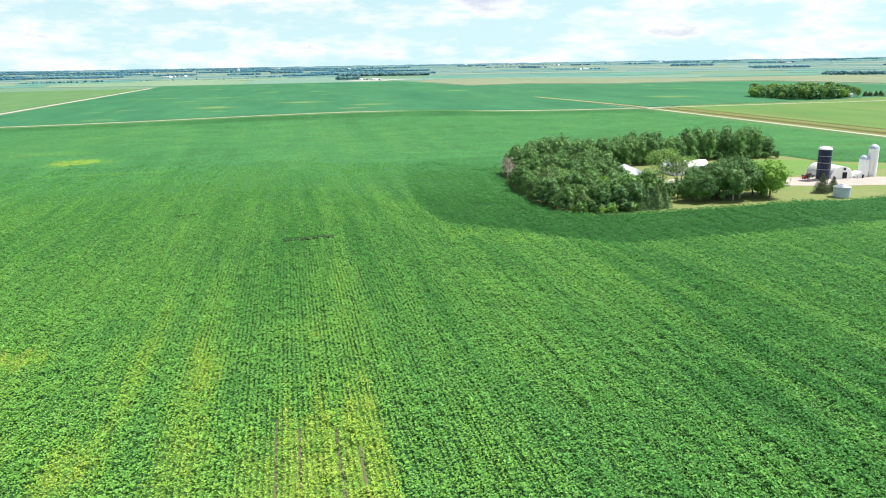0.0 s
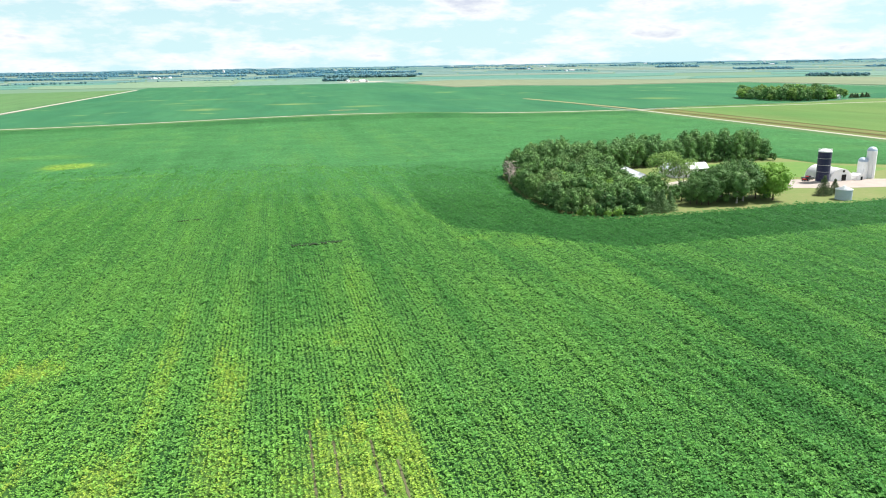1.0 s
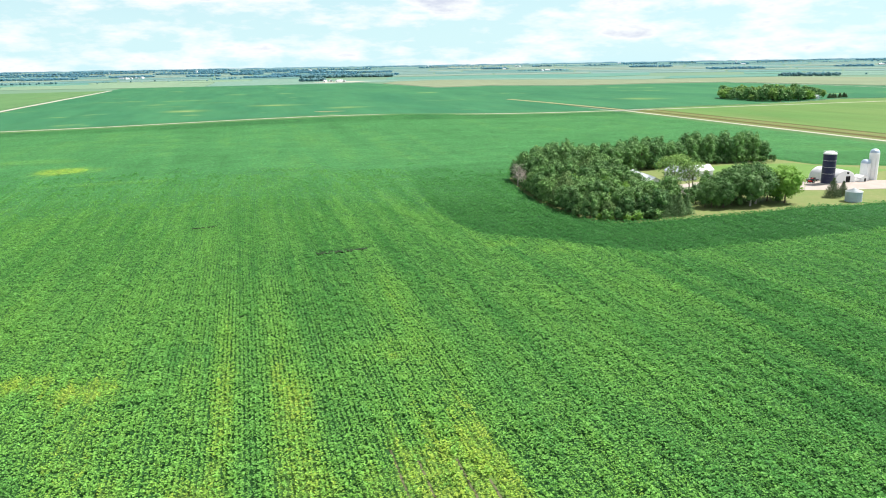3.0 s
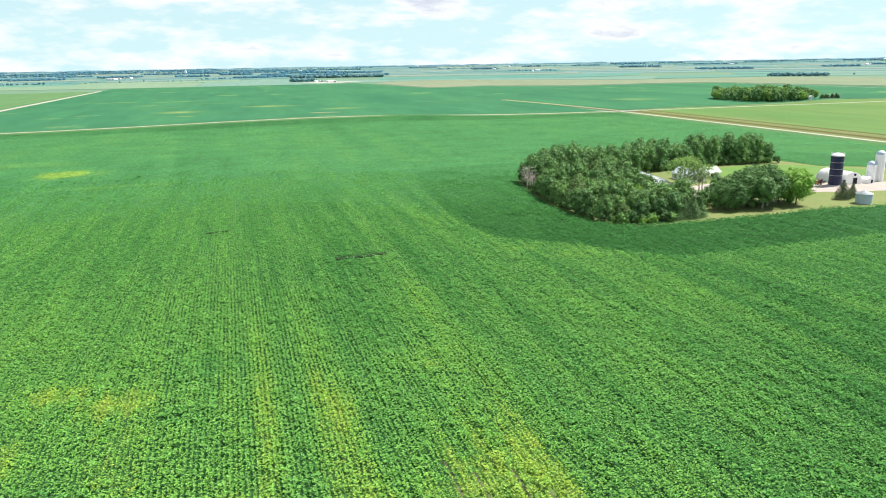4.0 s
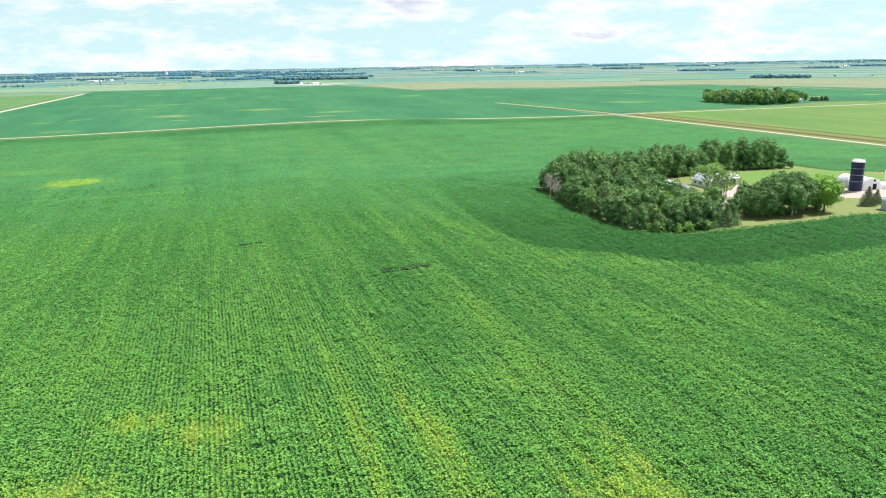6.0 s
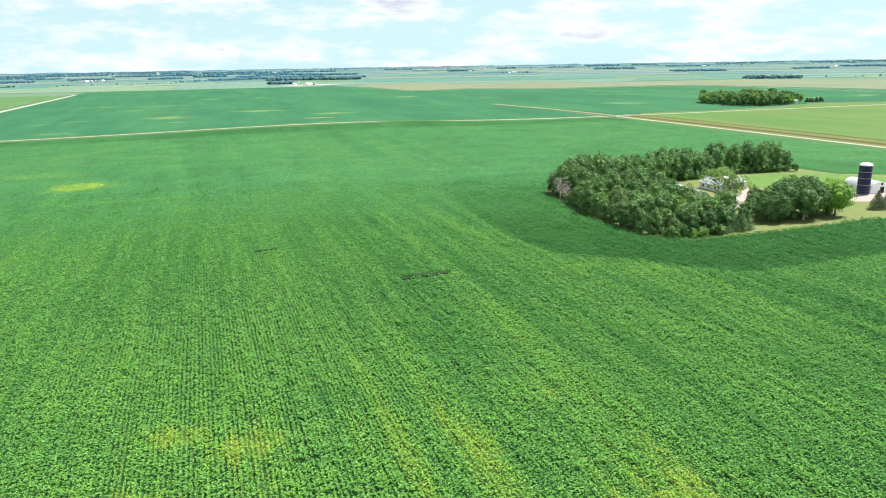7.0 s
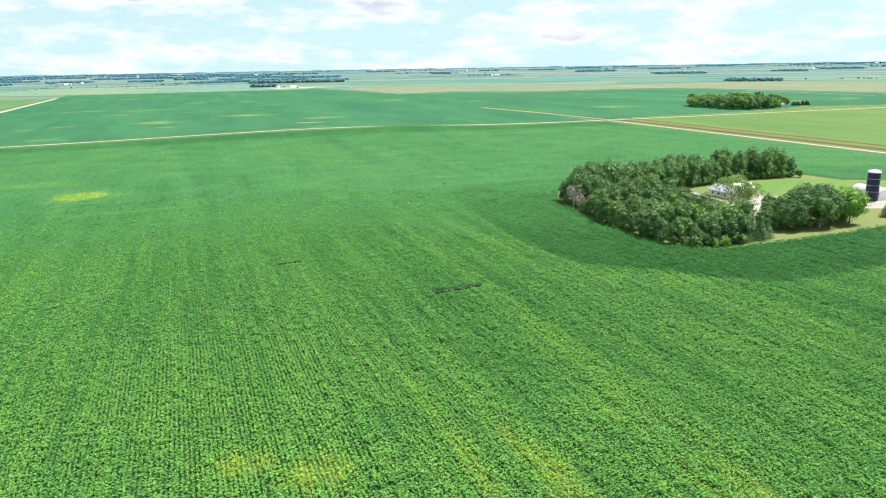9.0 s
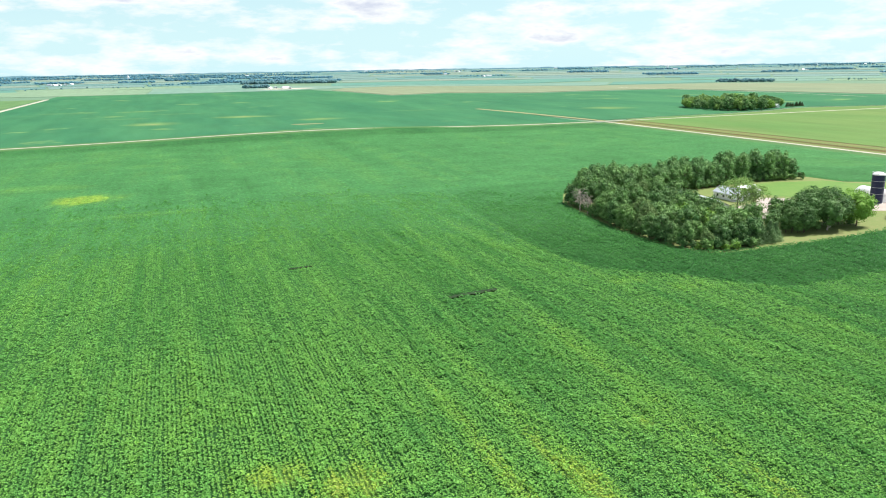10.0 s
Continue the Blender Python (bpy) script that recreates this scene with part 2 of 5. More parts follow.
def crop_canopy():
    m, g = material("crop_canopy")
    pos, rp = rowspace(g)
    v = g.n("ShaderNodeAttribute", name="vigour").outputs["Fac"]
    fine = g.noise(pos, 2.2, 3.0, 0.7)
    streak = g.noise(g.scaled(rp, (0.42, 0.012, 0.1)), 1.0, 4.0, 0.65)
    v2 = g.math("ADD", v, g.math("MULTIPLY", g.math("SUBTRACT", streak, 0.5), 0.30))
    col = g.ramp(v2, SHEET)
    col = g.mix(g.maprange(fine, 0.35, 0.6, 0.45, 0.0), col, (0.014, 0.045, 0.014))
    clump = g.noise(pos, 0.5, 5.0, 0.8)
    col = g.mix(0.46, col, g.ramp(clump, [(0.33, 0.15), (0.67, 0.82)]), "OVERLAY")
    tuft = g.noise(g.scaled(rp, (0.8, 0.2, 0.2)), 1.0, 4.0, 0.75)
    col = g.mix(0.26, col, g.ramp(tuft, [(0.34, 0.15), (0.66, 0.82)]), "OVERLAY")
    swell = g.noise(g.scaled(rp, (0.03, 0.05, 0.1)), 1.0, 4.0, 0.6)
    col = g.mix(0.2, col, g.ramp(swell, [(0.34, 0.22), (0.66, 0.76)]), "OVERLAY")
    # under the near plants: dark green, the shade between them put into the colour
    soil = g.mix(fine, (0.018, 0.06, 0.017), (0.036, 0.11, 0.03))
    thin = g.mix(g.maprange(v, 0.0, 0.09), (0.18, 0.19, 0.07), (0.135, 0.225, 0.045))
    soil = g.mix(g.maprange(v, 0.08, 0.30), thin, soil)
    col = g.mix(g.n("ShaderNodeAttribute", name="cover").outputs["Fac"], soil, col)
    h = g.noise(pos, 3.0, 3.0, 0.7)
    finish(g, col, 0.75, bump=h, strength=0.6, distance=0.5, spec=0.05)
    return m


def field_surface(name, a, b, c, scale=0.012, along=0.25):
    """A distant crop or stubble: two greens and a paler third in drawn-out drifts along the rows."""
    m, g = material(name)
    pos, rp = rowspace(g)
    big = g.noise(g.scaled(rp, (1.0, along, 0.2)), scale, 5.0, 0.6)
    band = g.noise(g.scaled(rp, (0.05, 0.008, 0.05)), 1.0, 3.0, 0.6)
    pale = g.noise(g.scaled(rp, (0.6, 0.8, 0.2)), scale * 1.1, 4.0, 0.6)
    col = g.mix(g.maprange(big, 0.35, 0.65), a, b)
    col = g.mix(g.math("MULTIPLY", g.maprange(pale, 0.62, 0.72), 0.85), col, c)
    spot = g.n("ShaderNodeAttribute", name="vigour").outputs["Fac"]
    col = g.mix(g.maprange(spot, 0.1, 0.75), col, g.mix(g.maprange(spot, 0.45, 0.9), (0.15, 0.24, 0.075), (0.25, 0.24, 0.12)))
    col = g.mix(0.3, col, g.ramp(band, [(0.3, 0.35), (0.7, 0.68)]), "OVERLAY")
    fine = g.noise(pos, 1.2, 3.0, 0.7)
    finish(g, col, 0.85, bump=fine, strength=0.5, distance=0.5, spec=0.06)
    return m


def grainy(name, a, b, scale, rough=0.9, c=None, bump=0.3, spec=0.2, fine=9.0, distance=0.03):
    m, g = material(name)
    pos = g.n("ShaderNodeNewGeometry").outputs["Position"]
    n1 = g.noise(pos, scale, 5.0, 0.6)
    n2 = g.noise(pos, scale * fine, 3.0, 0.65)
    col = g.mix(g.maprange(n1, 0.35, 0.65), a, b)
    if c:
        col = g.mix(g.maprange(n2, 0.55, 0.75), col, c)
    finish(g, col, rough, bump=n2, strength=bump, distance=distance, spec=spec)
    return m


def tree_leaf(name, a, b, c, thin=0.22, mottle=0.4):
    """Leaves whose green differs from tree to tree and from spray to spray."""
    m, g = material(name)
    info = g.n("ShaderNodeObjectInfo").outputs["Random"]
    isl = g.n("ShaderNodeNewGeometry").outputs["Random Per Island"]
    pos = g.n("ShaderNodeNewGeometry").outputs["Position"]
    col = g.mix(info, a, b)
    col = g.mix(g.math("MULTIPLY", isl, 0.45), col, c)
    col = g.mix(mottle, col, g.ramp(g.noise(pos, 0.45, 3.0), [(0.35, 0.3), (0.65, 0.7)]), "OVERLAY")
    finish(g, col, 0.6, spec=0.15, leaf=thin)
    return m


def sheet_metal(name, color, rough, metal, pitch, axis, streak=0.15, dark=(0.3, 0.29, 0.27)):
    """Ribbed or stave-built sheet with run-off streaks. axis: 0, 1 ribs across that axis; 2 rings in height."""
    m, g = material(name)
    obj = g.n("ShaderNodeTexCoord").outputs["Object"]
    sp = g.n("ShaderNodeSeparateXYZ")
    g.put(sp.inputs[0], obj)
    rib = g.math("SINE", g.math("MULTIPLY", sp.outputs[axis], 6.2832 / pitch))
    run = g.noise(g.scaled(obj, (2.2, 2.2, 0.25)), 1.0, 4.0, 0.65)
    blot = g.noise(obj, 0.5, 4.0, 0.6)
    col = g.mix(g.math("MULTIPLY", g.maprange(run, 0.5, 0.72), streak), color, dark)
    col = g.mix(g.math("MULTIPLY", g.maprange(blot, 0.45, 0.7), streak * 0.7), col, dark)
    finish(g, col, g.maprange(blot, 0.3, 0.7, rough, min(1, rough + 0.2)), metal, bump=rib, strength=0.25, distance=0.03, spec=0.4)
    return m


M_LEAF = crop_leaf()
M_CANOPY = crop_canopy()
M_BEANS = field_surface("bean_field", (0.026, 0.118, 0.056), (0.042, 0.15, 0.064), (0.17, 0.27, 0.09))
M_YOUNG = field_surface("young_crop", (0.075, 0.165, 0.062), (0.10, 0.18, 0.072), (0.145, 0.19, 0.09), 0.006, 0.4)
M_LIGHT = field_surface("light_crop", (0.08, 0.165, 0.045), (0.115, 0.18, 0.054), (0.165, 0.19, 0.085), 0.006, 0.4)
M_PALE = field_surface("ripening_grain", (0.10, 0.17, 0.10), (0.135, 0.185, 0.12), (0.085, 0.16, 0.105), 0.004)
# far crops, shifted to blue: distance haze is mixed into their colours
M_TEAL = field_surface("hazed_beans", (0.075, 0.19, 0.155), (0.10, 0.21, 0.165), (0.15, 0.26, 0.18), 0.004)
M_SAGE = field_surface("hazed_hay", (0.12, 0.215, 0.17), (0.145, 0.23, 0.18), (0.16, 0.235, 0.18), 0.004)
M_SAGEPALE = field_surface("hazed_pale_hay", (0.14, 0.225, 0.145), (0.165, 0.24, 0.155), (0.185, 0.24, 0.16), 0.004)
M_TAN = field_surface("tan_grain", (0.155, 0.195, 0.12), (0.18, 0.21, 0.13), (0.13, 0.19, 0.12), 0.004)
# copies for the farthest fields, with more haze in the colour
M_HAZETEAL = field_surface("deep_haze_beans", (0.085, 0.18, 0.168), (0.105, 0.195, 0.18), (0.13, 0.22, 0.19), 0.003)
M_HAZESAGE = field_surface("deep_haze_hay", (0.12, 0.203, 0.185), (0.138, 0.215, 0.192), (0.15, 0.22, 0.195), 0.003)
M_HAZEPALE = field_surface("deep_haze_grain", (0.145, 0.212, 0.172), (0.165, 0.22, 0.178), (0.178, 0.222, 0.175), 0.003)
M_GROUND = grainy("ground_grass", (0.09, 0.18, 0.11), (0.115, 0.19, 0.12), 0.02, c=(0.14, 0.19, 0.12))
M_VERGE = grainy("verge_grass", (0.045, 0.125, 0.035), (0.06, 0.14, 0.04), 0.08, c=(0.09, 0.15, 0.05))
M_LAWN = grainy("lawn", (0.12, 0.175, 0.046), (0.165, 0.185, 0.066), 0.05, c=(0.20, 0.20, 0.095), fine=12)
M_GREENLAWN = grainy("green_lawn", (0.085, 0.185, 0.035), (0.115, 0.20, 0.042), 0.1, c=(0.15, 0.21, 0.06), fine=12)
M_DRY = grainy("dry_grass", (0.23, 0.235, 0.12), (0.18, 0.21, 0.09), 0.06, c=(0.28, 0.265, 0.16), fine=7)
M_BANK = grainy("bank_grass", (0.10, 0.142, 0.035), (0.135, 0.152, 0.042), 0.06, c=(0.17, 0.15, 0.058), fine=7)
# near-black green for the shade inside the crop's gaps
M_GAPSHADE = grainy("gap_shade", (0.014, 0.03, 0.01), (0.02, 0.045, 0.014), 0.6, c=(0.03, 0.07, 0.02))
# track soil, its tan taken darker and greener to read as shaded gaps
M_GAPSOIL = grainy("gap_darkened_soil", (0.085, 0.09, 0.045), (0.12, 0.115, 0.065), 0.5, c=(0.07, 0.10, 0.035))
M_DITCH = grainy("ditch_weeds", (0.10, 0.082, 0.024), (0.08, 0.09, 0.024), 0.05, c=(0.15, 0.115, 0.042), fine=7)
M_GRAVEL = grainy("gravel", (0.37, 0.32, 0.285), (0.31, 0.275, 0.245), 0.15, c=(0.43, 0.38, 0.34), fine=14)
M_ROAD = grainy("road_gravel", (0.37, 0.36, 0.29), (0.32, 0.31, 0.245), 0.08, c=(0.43, 0.41, 0.335), fine=10)
M_BARK = grainy("bark", (0.09, 0.065, 0.045), (0.15, 0.12, 0.09), 1.5, c=(0.2, 0.17, 0.14), bump=0.6)
M_PALEBARK = grainy("pale_bark", (0.42, 0.38, 0.34), (0.55, 0.5, 0.46), 1.5, c=(0.2, 0.17, 0.15), bump=0.5)
M_DEADWOOD = grainy("dead_wood", (0.44, 0.37, 0.32), (0.54, 0.47, 0.42), 1.5, c=(0.3, 0.25, 0.22), bump=0.5)
M_TREE = tree_leaf("broad_leaf", (0.045, 0.13, 0.04), (0.14, 0.275, 0.072), (0.23, 0.37, 0.13), 0.08, 0.9)
M_SHADELEAF = tree_leaf("shade_tree_leaf", (0.05, 0.14, 0.042), (0.09, 0.195, 0.055), (0.18, 0.30, 0.10), 0.12, 0.75)
M_REARLEAF = tree_leaf("rear_tree_leaf", (0.075, 0.19, 0.06), (0.14, 0.28, 0.085), (0.24, 0.39, 0.145), 0.16, 0.8)
M_LIME = tree_leaf("lime_leaf", (0.165, 0.34, 0.055), (0.195, 0.37, 0.06), (0.26, 0.42, 0.09))
M_OLIVE = tree_leaf("olive_leaf", (0.105, 0.205, 0.06), (0.14, 0.24, 0.075), (0.23, 0.31, 0.13))
M_GREYLEAF = tree_leaf("grey_green_leaf", (0.16, 0.30, 0.07), (0.21, 0.35, 0.085), (0.28, 0.40, 0.14), 0.3)
M_NEEDLE = tree_leaf("needles", (0.065, 0.12, 0.05), (0.10, 0.15, 0.07), (0.16, 0.20, 0.11))
M_BROWNNEEDLE = tree_leaf("brownish_needles", (0.12, 0.235, 0.09), (0.15, 0.265, 0.11), (0.24, 0.34, 0.16), 0.35)
# far woods: the blue of distance haze is put into the leaf colour
M_HAZEDLEAF = tree_leaf("hazed_wood_leaf", (0.195, 0.375, 0.415), (0.215, 0.40, 0.435), (0.24, 0.425, 0.45), 0.65, 0.15)
M_HAZEDHORIZON = tree_leaf("hazed_horizon_leaf", (0.18, 0.385, 0.48), (0.20, 0.41, 0.50), (0.22, 0.43, 0.51), 0.7, 0.1)
# emits its own blue-grey: the pale haze of the horizon, not lit land
M_GLOWRISE, _r = material("glowing_horizon")
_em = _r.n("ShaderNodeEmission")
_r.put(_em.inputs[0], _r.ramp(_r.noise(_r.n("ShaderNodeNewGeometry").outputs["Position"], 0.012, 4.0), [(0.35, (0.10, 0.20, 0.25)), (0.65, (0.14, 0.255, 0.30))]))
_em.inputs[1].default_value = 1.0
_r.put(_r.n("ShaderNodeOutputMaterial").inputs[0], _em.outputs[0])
M_WHITE = sheet_metal("white_sheet", (0.88, 0.88, 0.88), 0.5, 0.0, 0.3, 0, 0.06)
M_STAVE = sheet_metal("white_stave", (0.86, 0.86, 0.86), 0.6, 0.0, 0.75, 2, 0.12)
M_BLUE = sheet_metal("blue_enamel", (0.012, 0.016, 0.06), 0.28, 0.0, 1.45, 2, 0.12, (0.05, 0.06, 0.1))
M_GALV = sheet_metal("galvanised", (0.44, 0.53, 0.64), 0.45, 0.4, 0.2, 2, 0.3, (0.38, 0.40, 0.44))
M_ROOFMETAL = sheet_metal("pale_roof", (0.66, 0.70, 0.72), 0.5, 0.2, 0.3, 1, 0.3, (0.45, 0.46, 0.47))
M_SHINGLE = grainy("shingle", (0.36, 0.40, 0.46), (0.44, 0.48, 0.53), 0.5, c=(0.3, 0.32, 0.36))
M_SIDING = sheet_metal("white_siding", (0.78, 0.79, 0.8), 0.6, 0.0, 0.2, 2, 0.12)
M_DARK = grainy("dark_opening", (0.015, 0.015, 0.018), (0.03, 0.03, 0.03), 1.0)
M_STEEL = grainy("steel", (0.4, 0.4, 0.42), (0.5, 0.5, 0.52), 2.0, rough=0.5)
M_RED = grainy("red_paint", (0.45, 0.02, 0.025), (0.5, 0.04, 0.03), 2.0, rough=0.45)
M_GREY = grainy("grey_paint", (0.10, 0.11, 0.12), (0.14, 0.15, 0.16), 2.0, rough=0.35)
M_RUBBER = grainy("rubber", (0.02, 0.02, 0.02), (0.03, 0.03, 0.03), 3.0)
M_CONCRETE = grainy("concrete", (0.45, 0.43, 0.4), (0.52, 0.5, 0.47), 0.8)
M_GLASS, _g = material("window_glass")
finish(_g, (0.05, 0.06, 0.07), 0.08, spec=0.6)


# ---- mesh writers ----
def mesh_of(name, verts, faces, mat, smooth=False, vig=None):
    """A mesh from arrays; faces: (n, 3) or (n, 4)."""
    verts, faces = np.asarray(verts, np.float32), np.asarray(faces, np.int32)
    me = bpy.data.meshes.new(name)
    me.vertices.add(len(verts))
    me.vertices.foreach_set("co", verts.ravel())
    k = faces.shape[1]
    me.loops.add(faces.size)
    me.loops.foreach_set("vertex_index", faces.ravel())
    me.polygons.add(len(faces))
    me.polygons.foreach_set("loop_start", np.arange(len(faces), dtype=np.int32) * k)
    me.polygons.foreach_set("use_smooth", np.full(len(faces), smooth))
    me.materials.append(mat)
    if vig is not None:
        at = me.attributes.new("vigour", "FLOAT", "POINT")
        at.data.foreach_set("value", np.asarray(vig, np.float32))
        at = me.attributes.new("cover", "FLOAT", "POINT")
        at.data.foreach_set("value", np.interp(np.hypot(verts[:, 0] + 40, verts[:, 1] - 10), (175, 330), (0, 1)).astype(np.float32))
    me.update(calc_edges=True)
    return me


def part(name, bm, mat, parent=None, label=""):
    me = bpy.data.meshes.new(name)
    bm.to_mesh(me)
    bm.free()
    me.materials.append(mat)
    ob = new(name, me)
    ob.parent = parent
    if label:
        tagged(ob, label)
    return ob


def thing(name, m, label, category, group="", kind=""):
    ob = new(name)
    ob.matrix_world = m
    ob.empty_display_size = 0.5
    return tagged(ob, label, category, group, kind)


def box(bm, x0, x1, y0, y1, z0, z1, bevel=0.0):
    made = bmesh.ops.create_cube(bm, size=1.0)["verts"]
    for v in made:
        v.co = ((x0 + x1) / 2 + v.co.x * (x1 - x0), (y0 + y1) / 2 + v.co.y * (y1 - y0), (z0 + z1) / 2 + v.co.z * (z1 - z0))
    if bevel:
        bmesh.ops.bevel(bm, geom=list({e for v in made for e in v.link_edges}), offset=bevel, segments=2, affect="EDGES")
    return bm


def lathe(bm, profile, n=32, cx=0.0, cy=0.0):
    """A body turned round z from (radius, height) pairs."""
    rings = []
    for r, z in profile:
        if r < 1e-6:
            rings.append([bm.verts.new((cx, cy, z))])
        else:
            rings.append([bm.verts.new((cx + r * math.cos(2 * math.pi * i / n), cy + r * math.sin(2 * math.pi * i / n), z)) for i in range(n)])
    for a, b in zip(rings, rings[1:]):
        for i in range(n):
            j = (i + 1) % n
            if len(a) == 1 and len(b) == 1:
                continue
            if len(a) == 1:
                f = bm.faces.new((a[0], b[j], b[i]))
            elif len(b) == 1:
                f = bm.faces.new((a[i], a[j], b[0]))
            else:
                f = bm.faces.new((a[i], a[j], b[j], b[i]))
            f.smooth = True
    return bm


def tube(bm, p, q, r0, r1, n=6):
    p, q = Vector(p), Vector(q)
    d = q - p
    made = bmesh.ops.create_cone(bm, cap_ends=True, segments=n, radius1=r0, radius2=r1, depth=d.length,
                                 matrix=Matrix.Translation((p + q) / 2) @ d.to_track_quat("Z", "Y").to_matrix().to_4x4())
    return made


def prism(bm, outline, z0, z1):
    """An upright block over an outline."""
    lo = [bm.verts.new((x, y, z0)) for x, y in outline]
    hi = [bm.verts.new((x, y, z1)) for x, y in outline]
    bm.faces.new(hi)
    bm.faces.new(lo[::-1])
    n = len(lo)
    for i in range(n):
        bm.faces.new((lo[i], lo[(i + 1) % n], hi[(i + 1) % n], hi[i]))
    return bm


def densify(poly, step):
    out_pts = []
    n = len(poly)
    for i in range(n):
        a, b = np.array(poly[i], float), np.array(poly[(i + 1) % n], float)
        k = max(1, int(np.hypot(*(b - a)) / step))
        out_pts += [tuple(a + (b - a) * j / k) for j in range(k)]
    return out_pts


def patch(name, outer, mat, height, step, holes=(), label="", category="field", kind="structure", skirt=0.4, vig=False, points=None):
    """A sheet over the ground inside an outline, with its sides turned down to the ground."""
    from mathutils.geometry import delaunay_2d_cdt
    loops = [densify(outer, step)] + [densify(h, min(step, 6)) for h in holes]
    pts, edges = [], []
    for lp in loops:
        k = len(pts)
        pts += lp
        edges += [(k + i, k + (i + 1) % len(lp)) for i in range(len(lp))]
    nb = len(pts)
    if points is None:
        xs, ys = [p[0] for p in outer], [p[1] for p in outer]
        gx, gy = np.meshgrid(np.arange(min(xs), max(xs), step), np.arange(min(ys), max(ys), step))
        points = np.stack((gx.ravel(), gy.ravel()), 1)
    ok = inside(points[:, 0], points[:, 1], outer) & (edge_distance(points[:, 0], points[:, 1], outer) > 0.3 * step)
    for h in holes:
        ok &= ~inside(points[:, 0], points[:, 1], h) & (edge_distance(points[:, 0], points[:, 1], h) > 1.5)
    pts += [tuple(p) for p in points[ok]]
    co2, _, tri, *_ = delaunay_2d_cdt([Vector(p) for p in pts], edges, [], 0, 1e-4)
    co2 = np.array([tuple(c) for c in co2])
    tri = np.array([t for t in tri if len(t) == 3])
    cen = co2[tri].mean(1)
    keep = inside(cen[:, 0], cen[:, 1], outer)
    for h in holes:
        keep &= ~inside(cen[:, 0], cen[:, 1], h)
    p0, p1, p2 = (co2[tri[:, i]] for i in range(3))
    keep &= np.abs((p1[:, 0] - p0[:, 0]) * (p2[:, 1] - p0[:, 1]) - (p1[:, 1] - p0[:, 1]) * (p2[:, 0] - p0[:, 0])) > 0.02
    tri = tri[keep]
    z = terrain(co2[:, 0], co2[:, 1])
    top = np.column_stack((co2, z + (height(co2[:, 0], co2[:, 1]) if callable(height) else height)))
    if vig is True:
        top[:nb, 2] = z[:nb] + 0.05
    low = np.column_stack((co2[:nb], z[:nb] - skirt))
    n = len(top)
    side = []
    for a, b in edges:
        side += [(n + a, n + nb + a, n + b), (n + b, n + nb + a, n + nb + b)]
    verts = np.vstack((top, top[:nb], low))
    faces = np.vstack((tri, np.array(side)))
    v = (vig if callable(vig) else vigour)(verts[:, 0], verts[:, 1]) if vig else None
    ob = new(name, mesh_of(name, verts, faces, mat, False, v))
    return tagged(ob, label, category, kind=kind)


def ribbon(name, line, profile, mat, label, category, step=12.0, kind="structure"):
    """A strip along a line of points; profile: (offset across, height) pairs from left to right."""
    pts = [np.array(line[0], float)]
    for a, b in zip(line, line[1:]):
        a, b = np.array(a, float), np.array(b, float)
        k = max(1, int(np.hypot(*(b - a)) / step))
        pts += [a + (b - a) * (j + 1) / k for j in range(k)]
    verts, m = [], len(profile)
    for i, p in enumerate(pts):
        d = pts[min(i + 1, len(pts) - 1)] - pts[max(i - 1, 0)]
        d = d / np.hypot(*d)
        nrm = np.array((d[1], -d[0]))
        z = float(terrain(*p))
        for off, h in profile:
            w = off + (0.5 * (vnoise(np.array(i * 0.37), np.array(off), 31) - 0.5))
            q = p + nrm * w
            verts.append((q[0], q[1], z + h))
    faces = [(i * m + j, i * m + j + 1, (i + 1) * m + j + 1, (i + 1) * m + j) for i in range(len(pts) - 1) for j in range(m - 1)]
    ob = new(name, mesh_of(name, verts, faces, mat, True))
    return tagged(ob, label, category, kind=kind)


# ---- ground, fields and roads ----
radii = np.concatenate((np.linspace(0, 1000, 60)[1:], np.geomspace(1000, 4860, 70)[1:]))
SEG = 240
ang = np.arange(SEG) * 2 * math.pi / SEG
gv = [(0, 0, -0.1)]
rr, aa = np.meshgrid(radii, ang, indexing="ij")
gx, gy = rr * np.cos(aa), rr * np.sin(aa)
gverts = np.vstack((np.array(gv), np.column_stack((gx.ravel(), gy.ravel(), terrain(gx, gy).ravel() - 0.1))))
gq = []
for i in range(len(radii) - 1):
    for j in range(SEG):
        k = (j + 1) % SEG
        gq.append((1 + i * SEG + j, 1 + (i + 1) * SEG + j, 1 + (i + 1) * SEG + k, 1 + i * SEG + k))
for j in range(0, SEG, 2):
    gq.append((0, 1 + j, 1 + (j + 1) % SEG, 1 + (j + 2) % SEG))
ground = new("ground", mesh_of("ground", gverts, gq, M_GROUND, True))
tagged(ground, "flat farmland of grass and soil reaching to the horizon", "ground", kind="structure")

# the main crop: finer cells near the camera's way
FAR_EDGE = -14.0
main_outer = [tuple(uv(FAR_EDGE, -12)), tuple(uv(FAR_EDGE, -1100)), tuple(uv(-1100, -1100)), tuple(uv(-1100, -12))]
near_pts = []
